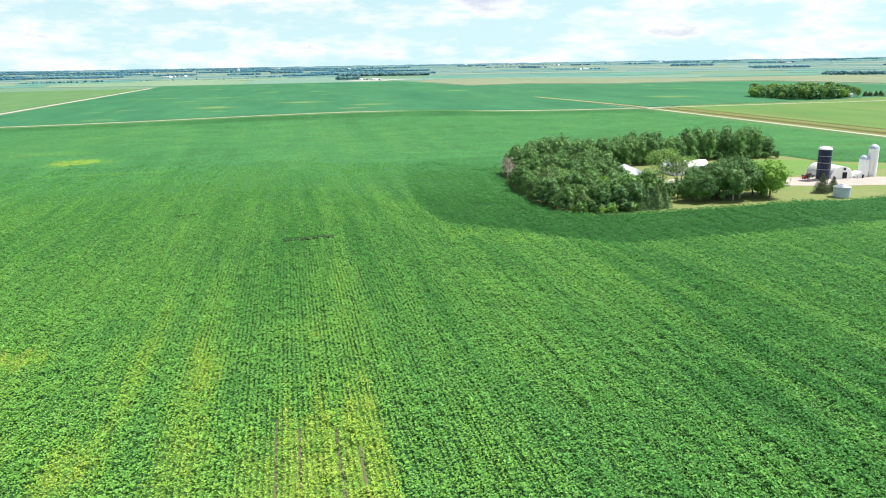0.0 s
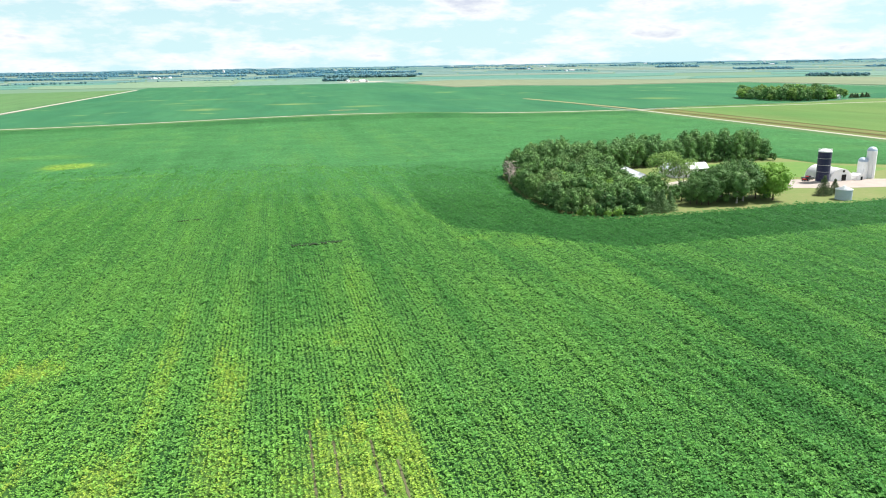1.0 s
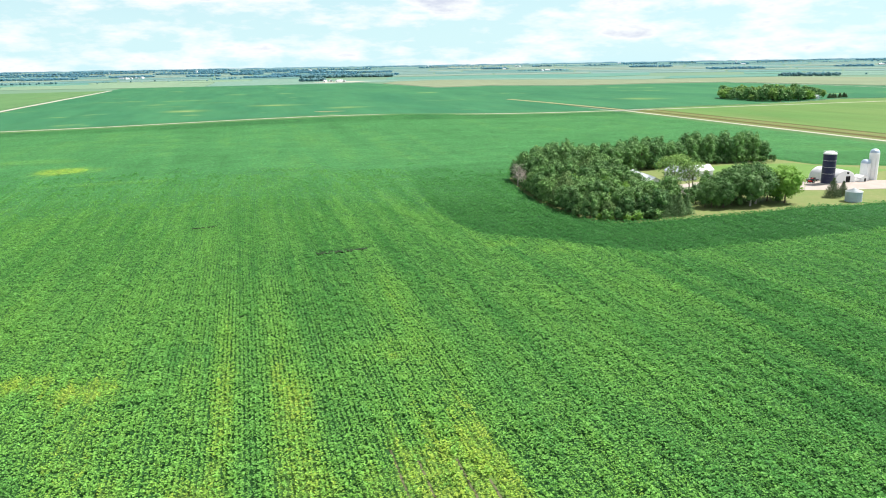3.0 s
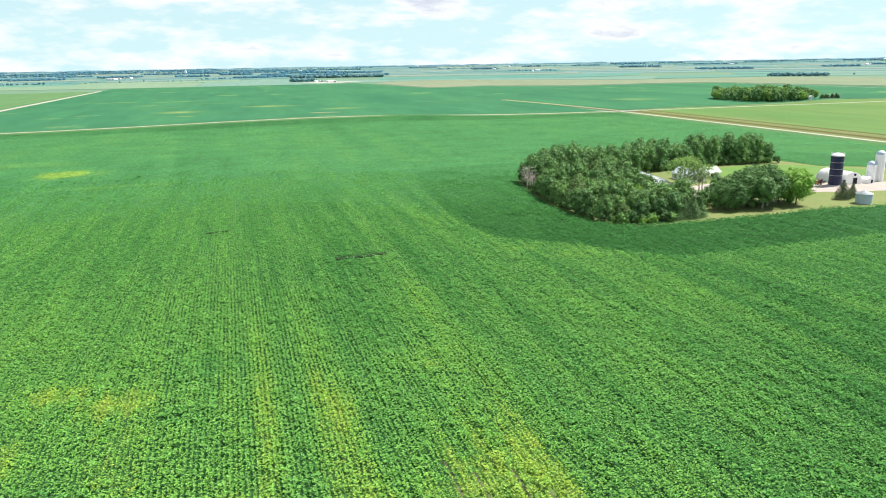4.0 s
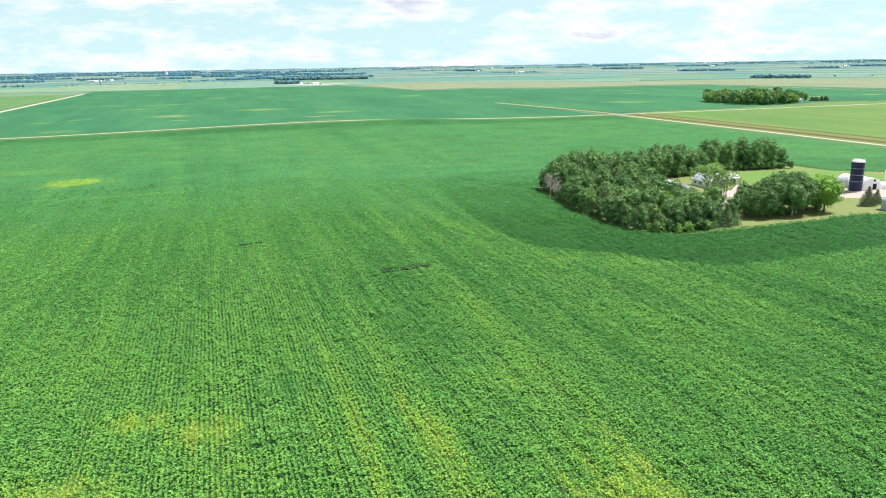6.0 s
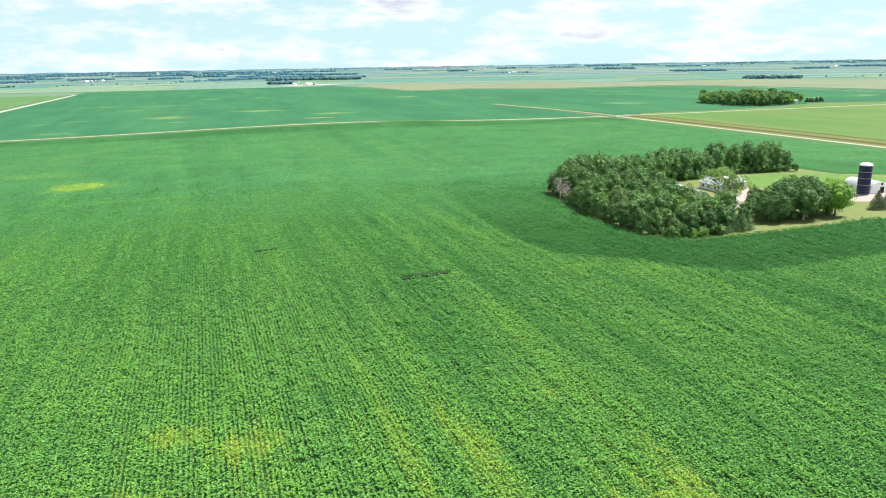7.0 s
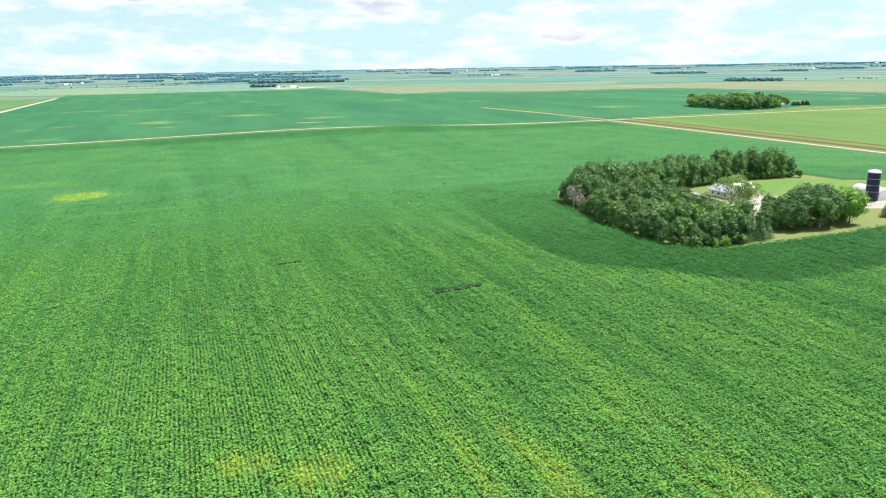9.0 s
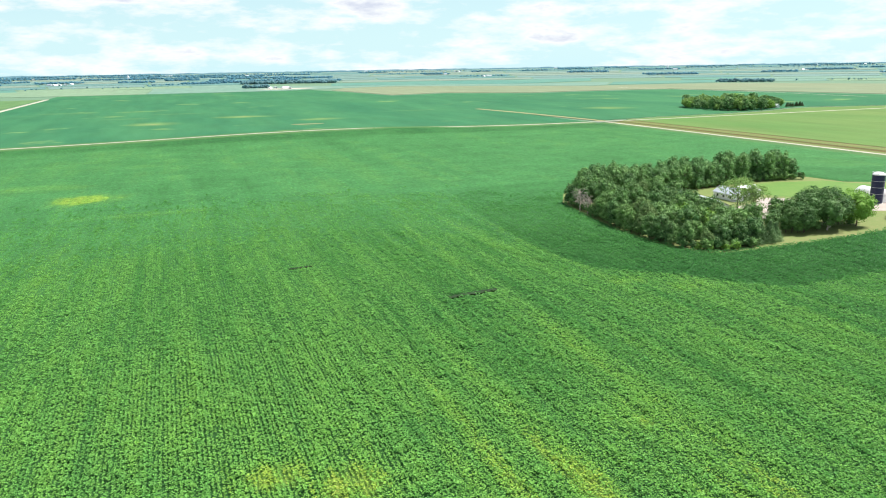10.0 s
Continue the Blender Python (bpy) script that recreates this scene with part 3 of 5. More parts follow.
for r0, r1, st in ((0, 260, 2.6), (260, 460, 5.0), (460, 800, 9.0), (800, 1700, 26.0)):
    xs = np.arange(-1400, 700, st)
    ys = np.arange(-500, 1000, st)
    px, py = np.meshgrid(xs, ys)
    px, py = px.ravel(), py.ravel()
    d = np.hypot(px + 40, py - 10)
    wide = (py > 20) & (px > -60 - 0.75 * py - 60) & (px < 0.85 * py + 60)
    if st < 20:
        kk = (d >= r0) & (d < r1) & wide & (py > 55)
    else:
        kk = (d >= 60) & ~(wide & (d < 800))
    rs = np.random.RandomState(int(st * 10))
    near_pts.append(np.column_stack((px[kk] + rs.uniform(-.3, .3, kk.sum()) * st, py[kk] + rs.uniform(-.3, .3, kk.sum()) * st)))
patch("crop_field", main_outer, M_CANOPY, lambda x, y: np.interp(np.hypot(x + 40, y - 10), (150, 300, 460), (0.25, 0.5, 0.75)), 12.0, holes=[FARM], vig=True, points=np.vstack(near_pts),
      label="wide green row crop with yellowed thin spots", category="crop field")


# dark sheets laid into the two largest gaps, painted as their shade
for gx0, gy0, ga, gb in GAPS[:2]:
    line = []
    for t_ in np.linspace(-1, 1, 15):
        line.append((t_ * ga, 0.12 * t_ * ga + gb * (0.45 + 0.4 * math.sin(t_ * 21 + gx0))))
    line += [(a_, 0.12 * a_ - gb * (0.5 + 0.35 * math.cos(a_ * 3.1))) for a_, _ in line[::-1]]
    patch("bare_strip", [(gx0 + a_ * V[0] + b_ * U[0], gy0 + a_ * V[1] + b_ * U[1]) for a_, b_ in line], M_GAPSHADE, 0.74, 2.0,
          label="dark strip painted as the shade in a gap across the rows", category="bare soil")


def plants(name, n_leaf, along, every, length, width, height, region, seed, label):
    """Crop plants in rows along U: each a tuft of bent, pointed leaves."""
    rs = np.random.RandomState(seed)
    (xa, xb, ya, yb), keep = region
    corners = np.array([(xa, ya), (xb, ya), (xa, yb), (xb, yb)])
    cu, cv = corners @ U, corners @ V
    us, vs = np.arange(cu.min(), cu.max(), along), np.arange(math.floor(cv.min() / ROW), cv.max() / ROW, every) * ROW
    gu, gv2 = np.meshgrid(us, vs)
    gu = gu.ravel() + rs.uniform(-.5, .5, gu.size) * along
    gv2 = gv2.ravel() + rs.normal(0, 0.11, gu.size)
    x, y = gu * U[0] + gv2 * V[0], gu * U[1] + gv2 * V[1]
    ok = keep(x, y)
    x, y = x[ok], y[ok]
    vg = vigour(x, y)
    ok = ~inside(x, y, FARM) & ~gap(x, y) & (rs.uniform(0, 1, len(x)) < np.clip(0.8 + vg * 3, 0, 0.97))
    x, y, vg = x[ok], y[ok], vg[ok]
    n = len(x)
    z = terrain(x, y)
    dv, du = x * V[0] + y * V[1], x * U[0] + y * U[1]
    size = (0.88 + 0.25 * np.clip(vg, 0, 0.75)) * rs.uniform(0.68, 1.28, n) * (0.76 + 0.48 * vnoise(np.round(dv / ROW) * 0.9, du / 14, 21)) * (0.88 + 0.24 * vnoise(dv / 1.3, du / 1.6, 23))
    tone = np.clip(vg + (0.0 if along < 0.5 else 0.07 if along < 0.9 else 0.14) + rs.normal(0, 0.045 if along < 0.5 else 0.025, n) + 0.08 * (vnoise(dv / 0.9, du / 1.1, 22) - 0.5), 0, 1)
    spin = rs.uniform(0, 6.2832, n)
    vs_, fs_, ts_ = [], [], []
    for k in range(n_leaf):
        a = spin + k * 6.2832 / n_leaf + rs.normal(0, 0.35, n)
        L = length * size * rs.uniform(0.7, 1.2, n)
        W = width * size * rs.uniform(0.8, 1.2, n)
        zb = z + height * size * rs.uniform(0.35, 0.95, n)
        rise = L * rs.uniform(0.05, 0.6, n)
        drop = rise - L * rs.uniform(-0.1, 0.45, n)
        c, s = np.cos(a), np.sin(a)
        b = np.column_stack((x, y, zb))
        ml = np.column_stack((x + c * L * .5 - s * W / 2, y + s * L * .5 + c * W / 2, zb + rise))
        mr = np.column_stack((x + c * L * .5 + s * W / 2, y + s * L * .5 - c * W / 2, zb + rise))
        tip = np.column_stack((x + c * L, y + s * L, zb + drop))
        base = k * 4 * n + np.arange(n) * 4
        vs_.append(np.stack((b, mr, tip, ml), 1).reshape(-1, 3))
        fs_.append(np.column_stack((base, base + 1, base + 2)))
        fs_.append(np.column_stack((base, base + 2, base + 3)))
        ts_.append(np.repeat(tone, 4))
    ob = new(name, mesh_of(name, np.vstack(vs_), np.vstack(fs_), M_LEAF, False, np.concatenate(ts_)))
    tagged(ob, label, "crop", kind="stuff")
    return n * n_leaf * 2


def seen_side(x, y):
    """The fan of field that lies ahead of the flight line."""
    return (x > np.minimum(-10 - 0.68 * y, -90 - 0.54 * (y - 19))) & (x < 4 + 0.70 * y) & (y > 58)


def dither(x, y):
    return 0.5 * hash2(np.floor(x / 1.5), np.floor(y / 1.5), 7) + 0.5 * vnoise(x / 12, y / 12, 17)


def away(x, y):
    return np.hypot(np.clip(x, -81, -4) - x, y - np.interp(x, (-81, -4), (19, 0)))


total = plants("crop_plants", 4, 0.34, 1, 0.40, 0.28, 1.0, ((-210, 150, 58, 190), lambda x, y: seen_side(x, y) & (away(x, y) < 145 + 45 * dither(x, y))), 3,
               "dense rows of bright green leafy crop plants")
total += plants("crop_plants", 4, 0.58, 1, 0.46, 0.33, 0.9, ((-300, 220, 100, 290), lambda x, y: seen_side(x, y) & (away(x, y) >= 145 + 45 * dither(x, y)) & (away(x, y) < 235 + 70 * dither(x, y))), 4,
                "rows of green leafy crop plants further off")
total += plants("crop_plants", 3, 0.95, 1, 0.5, 0.38, 0.75, ((-420, 360, 170, 500), lambda x, y: seen_side(x, y) & (away(x, y) >= 235 + 70 * dither(x, y)) & (away(x, y) < 300 + 110 * dither(x, y))), 5,
                "distant rows of green leafy crop plants")
for ca, l0, l1 in TRACKS:
    edge = [(ca - 0.16 - 0.08 * math.sin(l_ * 1.7), l_) for l_ in np.linspace(l0, l1, 18)] + [(ca + 0.16 + 0.08 * math.sin(l_ * 2.3), l_) for l_ in np.linspace(l1, l0, 18)]
    patch("bare_track", [(a_ * V[0] + l_ * U[0], a_ * V[1] + l_ * U[1]) for a_, l_ in edge], M_GAPSOIL, 0.3, 1.5,
          label="bare wheel track of brown soil, darkened like a shaded gap between rows", category="bare soil")

# fields beyond the roads
BEAN_SPOTS = [(-502, 1209, 70, 16, 0.7), (-359, 1038, 55, 12, 0.7), (-296, 933, 48, 22, 1.0), (-378, 1223, 60, 14, 0.5), (-202, 1030, 62, 14, 0.9), (-103, 948, 42, 16, 1.1),
              (-113, 812, 20, 6, 0.9), (-306, 1135, 90, 12, 0.45), (-525, 1161, 60, 8, 0.5), (299, 1029, 60, 25, 0.8), (90, 900, 40, 12, 0.5), (20, 1080, 70, 10, 0.5)]


def thin_beans(x, y):
    """Bare and yellowed drifts in the bean fields, 0 to 1."""
    t = np.zeros(np.shape(x))
    for cx, cy, a, b, s in BEAN_SPOTS:
        k = vnoise(x / 22, y / 14, 51) * 0.9 + 0.45
        t = np.maximum(t, 0.75 * s * np.exp(-(((x - cx) / (0.75 * a)) ** 2 + ((y - cy) / (1.5 * b)) ** 2) * k))
    t = t * (0.35 + 0.9 * vnoise(x / 30, y / 16, 52))
    return np.clip(t * 1.1 - 0.1, 0, 0.8)


patch("crop_field", [tuple(uv(14, -688)), tuple(uv(14, -14)), tuple(uv(180, -10)), tuple(uv(302, -22)), (342, 1602), (170, 1710), (41, 1643), (-91, 2052), (-157, 2202), (-250, 2157), (-586, 2089), (-790, 2050)],
      M_BEANS, 0.35, 15.0, vig=thin_beans, label="deep green soybean field with a few yellow patches", category="crop field")
patch("crop_field", [tuple(uv(20, 14)), (296, 838), (383, 858), (443, 884), (531, 938), (646, 932), (809, 934), (920, 1040), (873, 1213), (773, 1438), (693, 1657), (519, 1647), (342.6, 1601), tuple(uv(302, -21.5)), tuple(uv(180, -2))],
      M_BEANS, 0.35, 20.0, vig=thin_beans, label="deep green soybean field beside a grove", category="crop field")
patch("crop_field", [tuple(uv(12, 38)), tuple(uv(-560, 38)), (1150, 420), (1000, 900), (809, 918), (646, 918), (531, 922), (443, 870), (383, 846), (296, 828)],
      M_LIGHT, 0.5, 40.0, label="pale green young crop beside the ditch", category="crop field")
patch("crop_field", [tuple(uv(14, -712)), tuple(uv(1230, -712)), tuple(uv(1100, -1500)), tuple(uv(14, -1500))],
      M_YOUNG, 0.5, 50.0, label="pale green field across the gravel road", category="crop field")

patch("bare_spot", [(-114 + 17 * math.cos(a_) * (1 + 0.15 * math.sin(3 * a_)), 851 + 9 * math.sin(a_)) for a_ in np.linspace(0, 6.1, 16)], M_DRY, 0.5, 8.0,
      label="pinkish bare soil spot in the bean field", category="bare soil")

# roads on low banks, with dry verges
ROAD_P = [(-9, -0.1), (-4.2, 0.55), (0, 0.68), (4.2, 0.55), (9, -0.1)]
ribbon("road", [uv(0, -1500), uv(0, 900)], [(-2.8, 0.57), (0, 0.7), (2.8, 0.57)], M_ROAD, "pale gravel road on a low bank", "road")
ribbon("verge", [uv(-8.6, -1500), uv(-8.6, -14)], [(-5.2, 0.55), (4.2, -0.1)], M_VERGE, "strip of green grass along the gravel road", "verge")
ribbon("road", [uv(-1100, 0), uv(-6, 0)], [(-2.4, 0.5), (0, 0.66), (2.4, 0.5)], M_ROAD, "pale gravel farm road beside a weedy ditch", "road")
ribbon("verge", [uv(-1100, 6.6), uv(-8, 6.6)], [(-3.9, 0.5), (5.8, 0.2)], M_BANK, "strip of dry yellow grass beside the road", "verge")
ribbon("verge", [uv(-1100, -7.2), uv(-10, -7.2)], [(-5.0, -0.06), (4.5, 0.48)], M_VERGE, "strip of green grass beside the farm road", "verge")
ribbon("verge", [uv(8.4, -1500), uv(8.4, -14)], [(-6.2, 0.34), (5.2, 0.52)], M_VERGE, "strip of grass beyond the gravel road", "verge")
ribbon("ditch", [uv(-1100, 16), uv(-4, 16)], [(-3.4, 0.25), (-1, -0.05), (1, -0.05), (3.4, 0.4)], M_DITCH, "shallow ditch of brown weeds", "ditch")
ribbon("verge", [uv(-1100, 27), uv(0, 27)], [(-7.4, 0.5), (0, 0.7), (4.6, 0.5)], M_BANK, "grassy ditch bank bleached by the sun", "verge")
ribbon("ditch", [uv(-1100, 35), uv(0, 35)], [(-3, 0.45), (0, 0.1), (3, 0.4)], M_DITCH, "narrow furrow of brown weeds", "ditch")
ribbon("ditch", [uv(6, 6), uv(180, -6), uv(300, -20)], [(-5, 0.5), (0, 0.66), (5, 0.5)], M_DRY, "weedy ditch running on between bean fields", "ditch")
ribbon("track", [uv(12, 20), (296, 833), (383, 852), (443, 877), (531, 930), (646, 925), (809, 926)], [(-0.8, 0.6), (0, 0.65), (0.8, 0.6)], M_DRY, "pale grass track to a distant farm", "track")
ribbon("track", [(640, 1850), (717, 1602), (775, 1370), (803, 1150)], [(-2.2, 0.55), (0, 0.62), (2.2, 0.55)], M_ROAD, "pale track across the far bean field", "track", step=40.0)
ribbon("road", [uv(0, -700), uv(1230, -700)], [(-4.5, 0.5), (0, 0.68), (4.5, 0.5)], M_ROAD, "pale gravel road between two fields", "road")

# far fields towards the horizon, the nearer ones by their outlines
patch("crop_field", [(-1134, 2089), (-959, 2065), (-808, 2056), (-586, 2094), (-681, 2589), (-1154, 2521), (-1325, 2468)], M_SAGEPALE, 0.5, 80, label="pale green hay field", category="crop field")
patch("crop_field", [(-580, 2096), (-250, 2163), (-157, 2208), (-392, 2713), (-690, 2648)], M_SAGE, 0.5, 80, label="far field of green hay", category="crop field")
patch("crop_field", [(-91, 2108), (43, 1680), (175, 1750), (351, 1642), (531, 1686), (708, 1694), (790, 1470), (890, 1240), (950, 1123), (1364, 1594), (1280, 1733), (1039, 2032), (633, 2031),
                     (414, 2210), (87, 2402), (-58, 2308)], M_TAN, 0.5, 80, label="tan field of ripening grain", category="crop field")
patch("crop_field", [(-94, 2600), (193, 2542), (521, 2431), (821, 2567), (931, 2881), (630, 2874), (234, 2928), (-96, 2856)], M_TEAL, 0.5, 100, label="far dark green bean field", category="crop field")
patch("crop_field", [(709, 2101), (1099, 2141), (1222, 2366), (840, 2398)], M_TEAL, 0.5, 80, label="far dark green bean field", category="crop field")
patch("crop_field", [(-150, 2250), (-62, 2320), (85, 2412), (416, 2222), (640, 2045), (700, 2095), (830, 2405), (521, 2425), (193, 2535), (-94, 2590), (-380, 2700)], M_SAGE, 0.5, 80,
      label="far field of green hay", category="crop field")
far_rng = random.Random(12)
# past 2900 m each crop takes its bluer, hazed copy
HAZE_SET = {M_TEAL: M_HAZETEAL, M_SAGE: M_HAZESAGE, M_SAGEPALE: M_HAZEPALE, M_TAN: M_HAZEPALE}
kinds = [(M_TAN, "tan field of ripening grain"), (M_TEAL, "far green bean field"), (M_SAGE, "far field of green hay"), (M_SAGEPALE, "pale green hay field")]
for iu in range(9):
    r0, r1 = 2440 + 262 * iu, 2440 + 262 * (iu + 1) - 5
    a0 = -44.0
    while a0 < 50:
        wa = far_rng.uniform(3.5, 11)
        am = a0 + wa / 2
        ok = r0 > 2900 or am > 30 or am < -31 or (r0 > 2650 and (am < -8 or am > 21))
        if ok:
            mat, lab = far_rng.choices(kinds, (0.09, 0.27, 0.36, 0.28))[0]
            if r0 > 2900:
                mat = HAZE_SET.get(mat, mat)
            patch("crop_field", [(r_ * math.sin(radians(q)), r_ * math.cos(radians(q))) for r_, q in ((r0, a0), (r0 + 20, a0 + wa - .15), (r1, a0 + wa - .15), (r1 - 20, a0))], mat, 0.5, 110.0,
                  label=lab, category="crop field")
        a0 += wa

patch("farm_yard", [(-335, 2392), (-273, 2295), (-197, 2303), (-137, 2398), (-175, 2440), (-262, 2425)], M_ROAD, 0.7, 40.0, label="pale bare yard of a distant farm", category="yard")

# the farmstead's floor
patch("lawn", FARM, M_LAWN, 0.0, 6.0, label="mown yellow-green lawn of the farmstead", category="lawn", skirt=0.08)
patch("lawn", [(108, 347), (128, 327), (146, 318), (176, 322), (205, 340), (180, 358), (172, 368), (140, 368), (120, 361)], M_GREENLAWN, 0.03, 6.0, label="bright green mown grass behind the house", category="lawn", skirt=0.03)
YARD = [(84, 287), (92, 284), (100, 296), (112, 306), (130, 292), (150, 289), (172, 290), (262, 303), (258, 316), (190, 309), (165, 313), (140, 312),
        (128, 322), (112, 330), (104, 318), (92, 312), (84, 304)]
patch("farm_yard", YARD, M_GRAVEL, 0.05, 5.0, label="pale pinkish gravel farm yard and drive", category="yard", skirt=0.06)


# ---- trees ----
def leaf_cards(centres, spread, size, per, rs, flat=0.6):
    """Sprays of small bent leaves round the centres."""
    n = len(centres) * per
    c = np.repeat(centres, per, 0)
    sp = np.repeat(np.broadcast_to(spread, len(centres)), per)[:, None]
    d = rs.normal(0, 1, (n, 3))
    d /= np.linalg.norm(d, axis=1)[:, None]
    p = c + d * sp * rs.uniform(0.72, 1.0, (n, 1))
    nrm = d * 1.3 + rs.normal(0, 0.35, (n, 3)) + np.array((0, 0, 0.5))
    nrm /= np.linalg.norm(nrm, axis=1)[:, None]
    t = np.cross(nrm, rs.normal(0, 1, (n, 3)))
    t /= np.linalg.norm(t, axis=1)[:, None] + 1e-9
    b = np.cross(nrm, t)
    s = size * rs.uniform(0.6, 1.35, (n, 1))
    v = np.stack((p - t * s, p - b * s * flat + nrm * s * .18, p + t * s, p + b * s * flat + nrm * s * .18), 1).reshape(-1, 3)
    k = np.arange(n) * 4
    return v, np.vstack((np.column_stack((k, k + 1, k + 2)), np.column_stack((k, k + 2, k + 3))))


def limb_mesh(bm, height, crown_r, base_r, rs, n_limb, start=0.25, lean=0.0):
    tops = []
    p, r = Vector((0, 0, -0.2)), base_r
    for i in range(4):
        q = Vector((rs.normal(0, 0.12) * height * .12 + lean * i * .2, rs.normal(0, 0.12) * height * .12, height * (0.19 * (i + 1))))
        tube(bm, p, q, r, r * 0.72, 7)
        p, r = q, r * 0.72
    for i in range(n_limb):
        h = height * (start + (0.75 - start) * (i + 0.5) / n_limb)
        a = i * 2.4 + rs.uniform(-.4, .4)
        out_r = crown_r * rs.uniform(0.45, 0.68)
        e = Vector((math.cos(a) * out_r, math.sin(a) * out_r, min(h + height * 0.18, height * .84)))
        mid = Vector((e.x * .5, e.y * .5, h + (e.z - h) * .35))
        tube(bm, (0, 0, h), mid, base_r * .42, base_r * .26, 5)
        tube(bm, mid, e, base_r * .26, base_r * .08, 5)
        tops.append(e)
    return tops


ICO = np.array([(math.sin(b) * math.cos(a), math.sin(b) * math.sin(a), math.cos(b)) for b, a in
                [(0, 0)] + [(1.1071, k * 1.2566) for k in range(5)] + [(2.0344, (k + 0.5) * 1.2566) for k in range(5)] + [(math.pi, 0)]])
ICO_F = np.array([f for k in range(5) for f in ((0, 1 + k, 1 + (k + 1) % 5), (1 + k, 6 + k, 1 + (k + 1) % 5), (1 + (k + 1) % 5, 6 + k, 6 + (k + 1) % 5), (6 + k, 11, 6 + (k + 1) % 5))])


def broad_tree(name, height, crown_r, seed, leaf, bark, cards=1750, lobes=13, leafsize=0.235, low=0.12, open_=0.0, label="", group=""):
    """A broadleaved tree: tapered trunk, limbs, and a crown of lobes, each a cluster of leafy clumps round a shaded core."""
    rs = np.random.RandomState(seed)
    root = thing(name, Matrix(), label, "tree", group)
    bm = bmesh.new()
    limb_mesh(bm, height, crown_r, 0.026 * height, rs, 7)
    part("trunk", bm, bark, root)
    cz, hz = height * (low + 1) / 2, height * (1 - low) / 2
    k = np.arange(lobes) + 0.5
    dz = 1 - 1.85 * k / lobes
    az_ = k * 2.39996 + rs.uniform(-.45, .45, lobes)
    flat = np.sqrt(np.maximum(0, 1 - dz ** 2))
    d = np.column_stack((np.cos(az_) * flat, np.sin(az_) * flat, dz))
    lr = crown_r * rs.uniform(0.26, 0.5, lobes)
    reach = rs.uniform(0.7, 1.12, lobes)
    lc = np.column_stack((d[:, 0] * (crown_r - lr) * reach, d[:, 1] * (crown_r - lr) * reach, cz + d[:, 2] * (hz - lr * 0.85) * rs.uniform(0.82, 1.05, lobes)))
    lc, lr = np.vstack((lc, (0, 0, cz))), np.append(lr, crown_r * 0.42)
    # clumps over each lobe
    per = 10
    cd = rs.normal(0, 1, ((lobes + 1) * per, 3)) + (0, 0, 0.35)
    cd /= np.linalg.norm(cd, axis=1)[:, None]
    own = np.repeat(np.arange(lobes + 1), per)
    cr = lr[own] * rs.uniform(0.22, 0.45, len(own))
    cc = lc[own] + cd * (lr[own] * rs.uniform(0.7, 1.08, len(own)))[:, None]
    n = cards * 5
    pick = rs.choice(len(own), n, p=cr ** 2 / (cr ** 2).sum())
    e = rs.normal(0, 1, (n, 3)) + cd[pick] * 0.6
    e /= np.linalg.norm(e, axis=1)[:, None]
    p = cc[pick] + e * (cr[pick] * rs.uniform(0.6, 1.3, n))[:, None]
    body = rs.uniform(0, 1, n) < 0.4
    e[body] = rs.normal(0, 1, (body.sum(), 3)) + (0, 0, 0.3)
    e[body] /= np.linalg.norm(e[body], axis=1)[:, None]
    p[body] = lc[own[pick[body]]] + e[body] * (lr[own[pick[body]]] * rs.uniform(0.86, 1.12, body.sum()))[:, None]
    ok = np.ones(n, bool)
    for c_, r_ in zip(np.vstack((lc, cc)), np.append(lr * 0.78, cr * 0.55)):
        ok &= ((p - c_) ** 2).sum(1) > r_ * r_
    ok &= (e[:, 2] > -0.35) | (rs.uniform(0, 1, n) < 0.3)
    ok &= p[:, 2] > 0.3
    p, e, pick = p[ok][:cards], e[ok][:cards], pick[ok][:cards]
    n = len(p)
    nrm = e * 0.8 + cd[pick] * 0.45 + rs.normal(0, 0.5, (n, 3)) + (0, 0, 0.2)
    nrm /= np.linalg.norm(nrm, axis=1)[:, None]
    t = np.cross(nrm, rs.normal(0, 1, (n, 3)))
    t /= np.linalg.norm(t, axis=1)[:, None] + 1e-9
    b = np.cross(nrm, t)
    s = leafsize * rs.uniform(0.6, 1.4, (n, 1))
    v = np.stack((p - t * s, p - b * s * .75 + nrm * s * .15, p + t * s, p + b * s * .75 + nrm * s * .15), 1).reshape(-1, 3)
    q = np.arange(n) * 4
    f = [np.column_stack((q, q + 1, q + 2)), np.column_stack((q, q + 2, q + 3))]
    if not open_:
        for i in range(lobes + 1):
            f.append(ICO_F + len(v))
            v = np.vstack((v, lc[i] + ICO * lr[i] * 0.7))
    v[:, 2] = np.maximum(v[:, 2], 0.25)
    ob = new("crown", mesh_of("crown", v, np.vstack(f), leaf))
    ob.parent = root
    return root


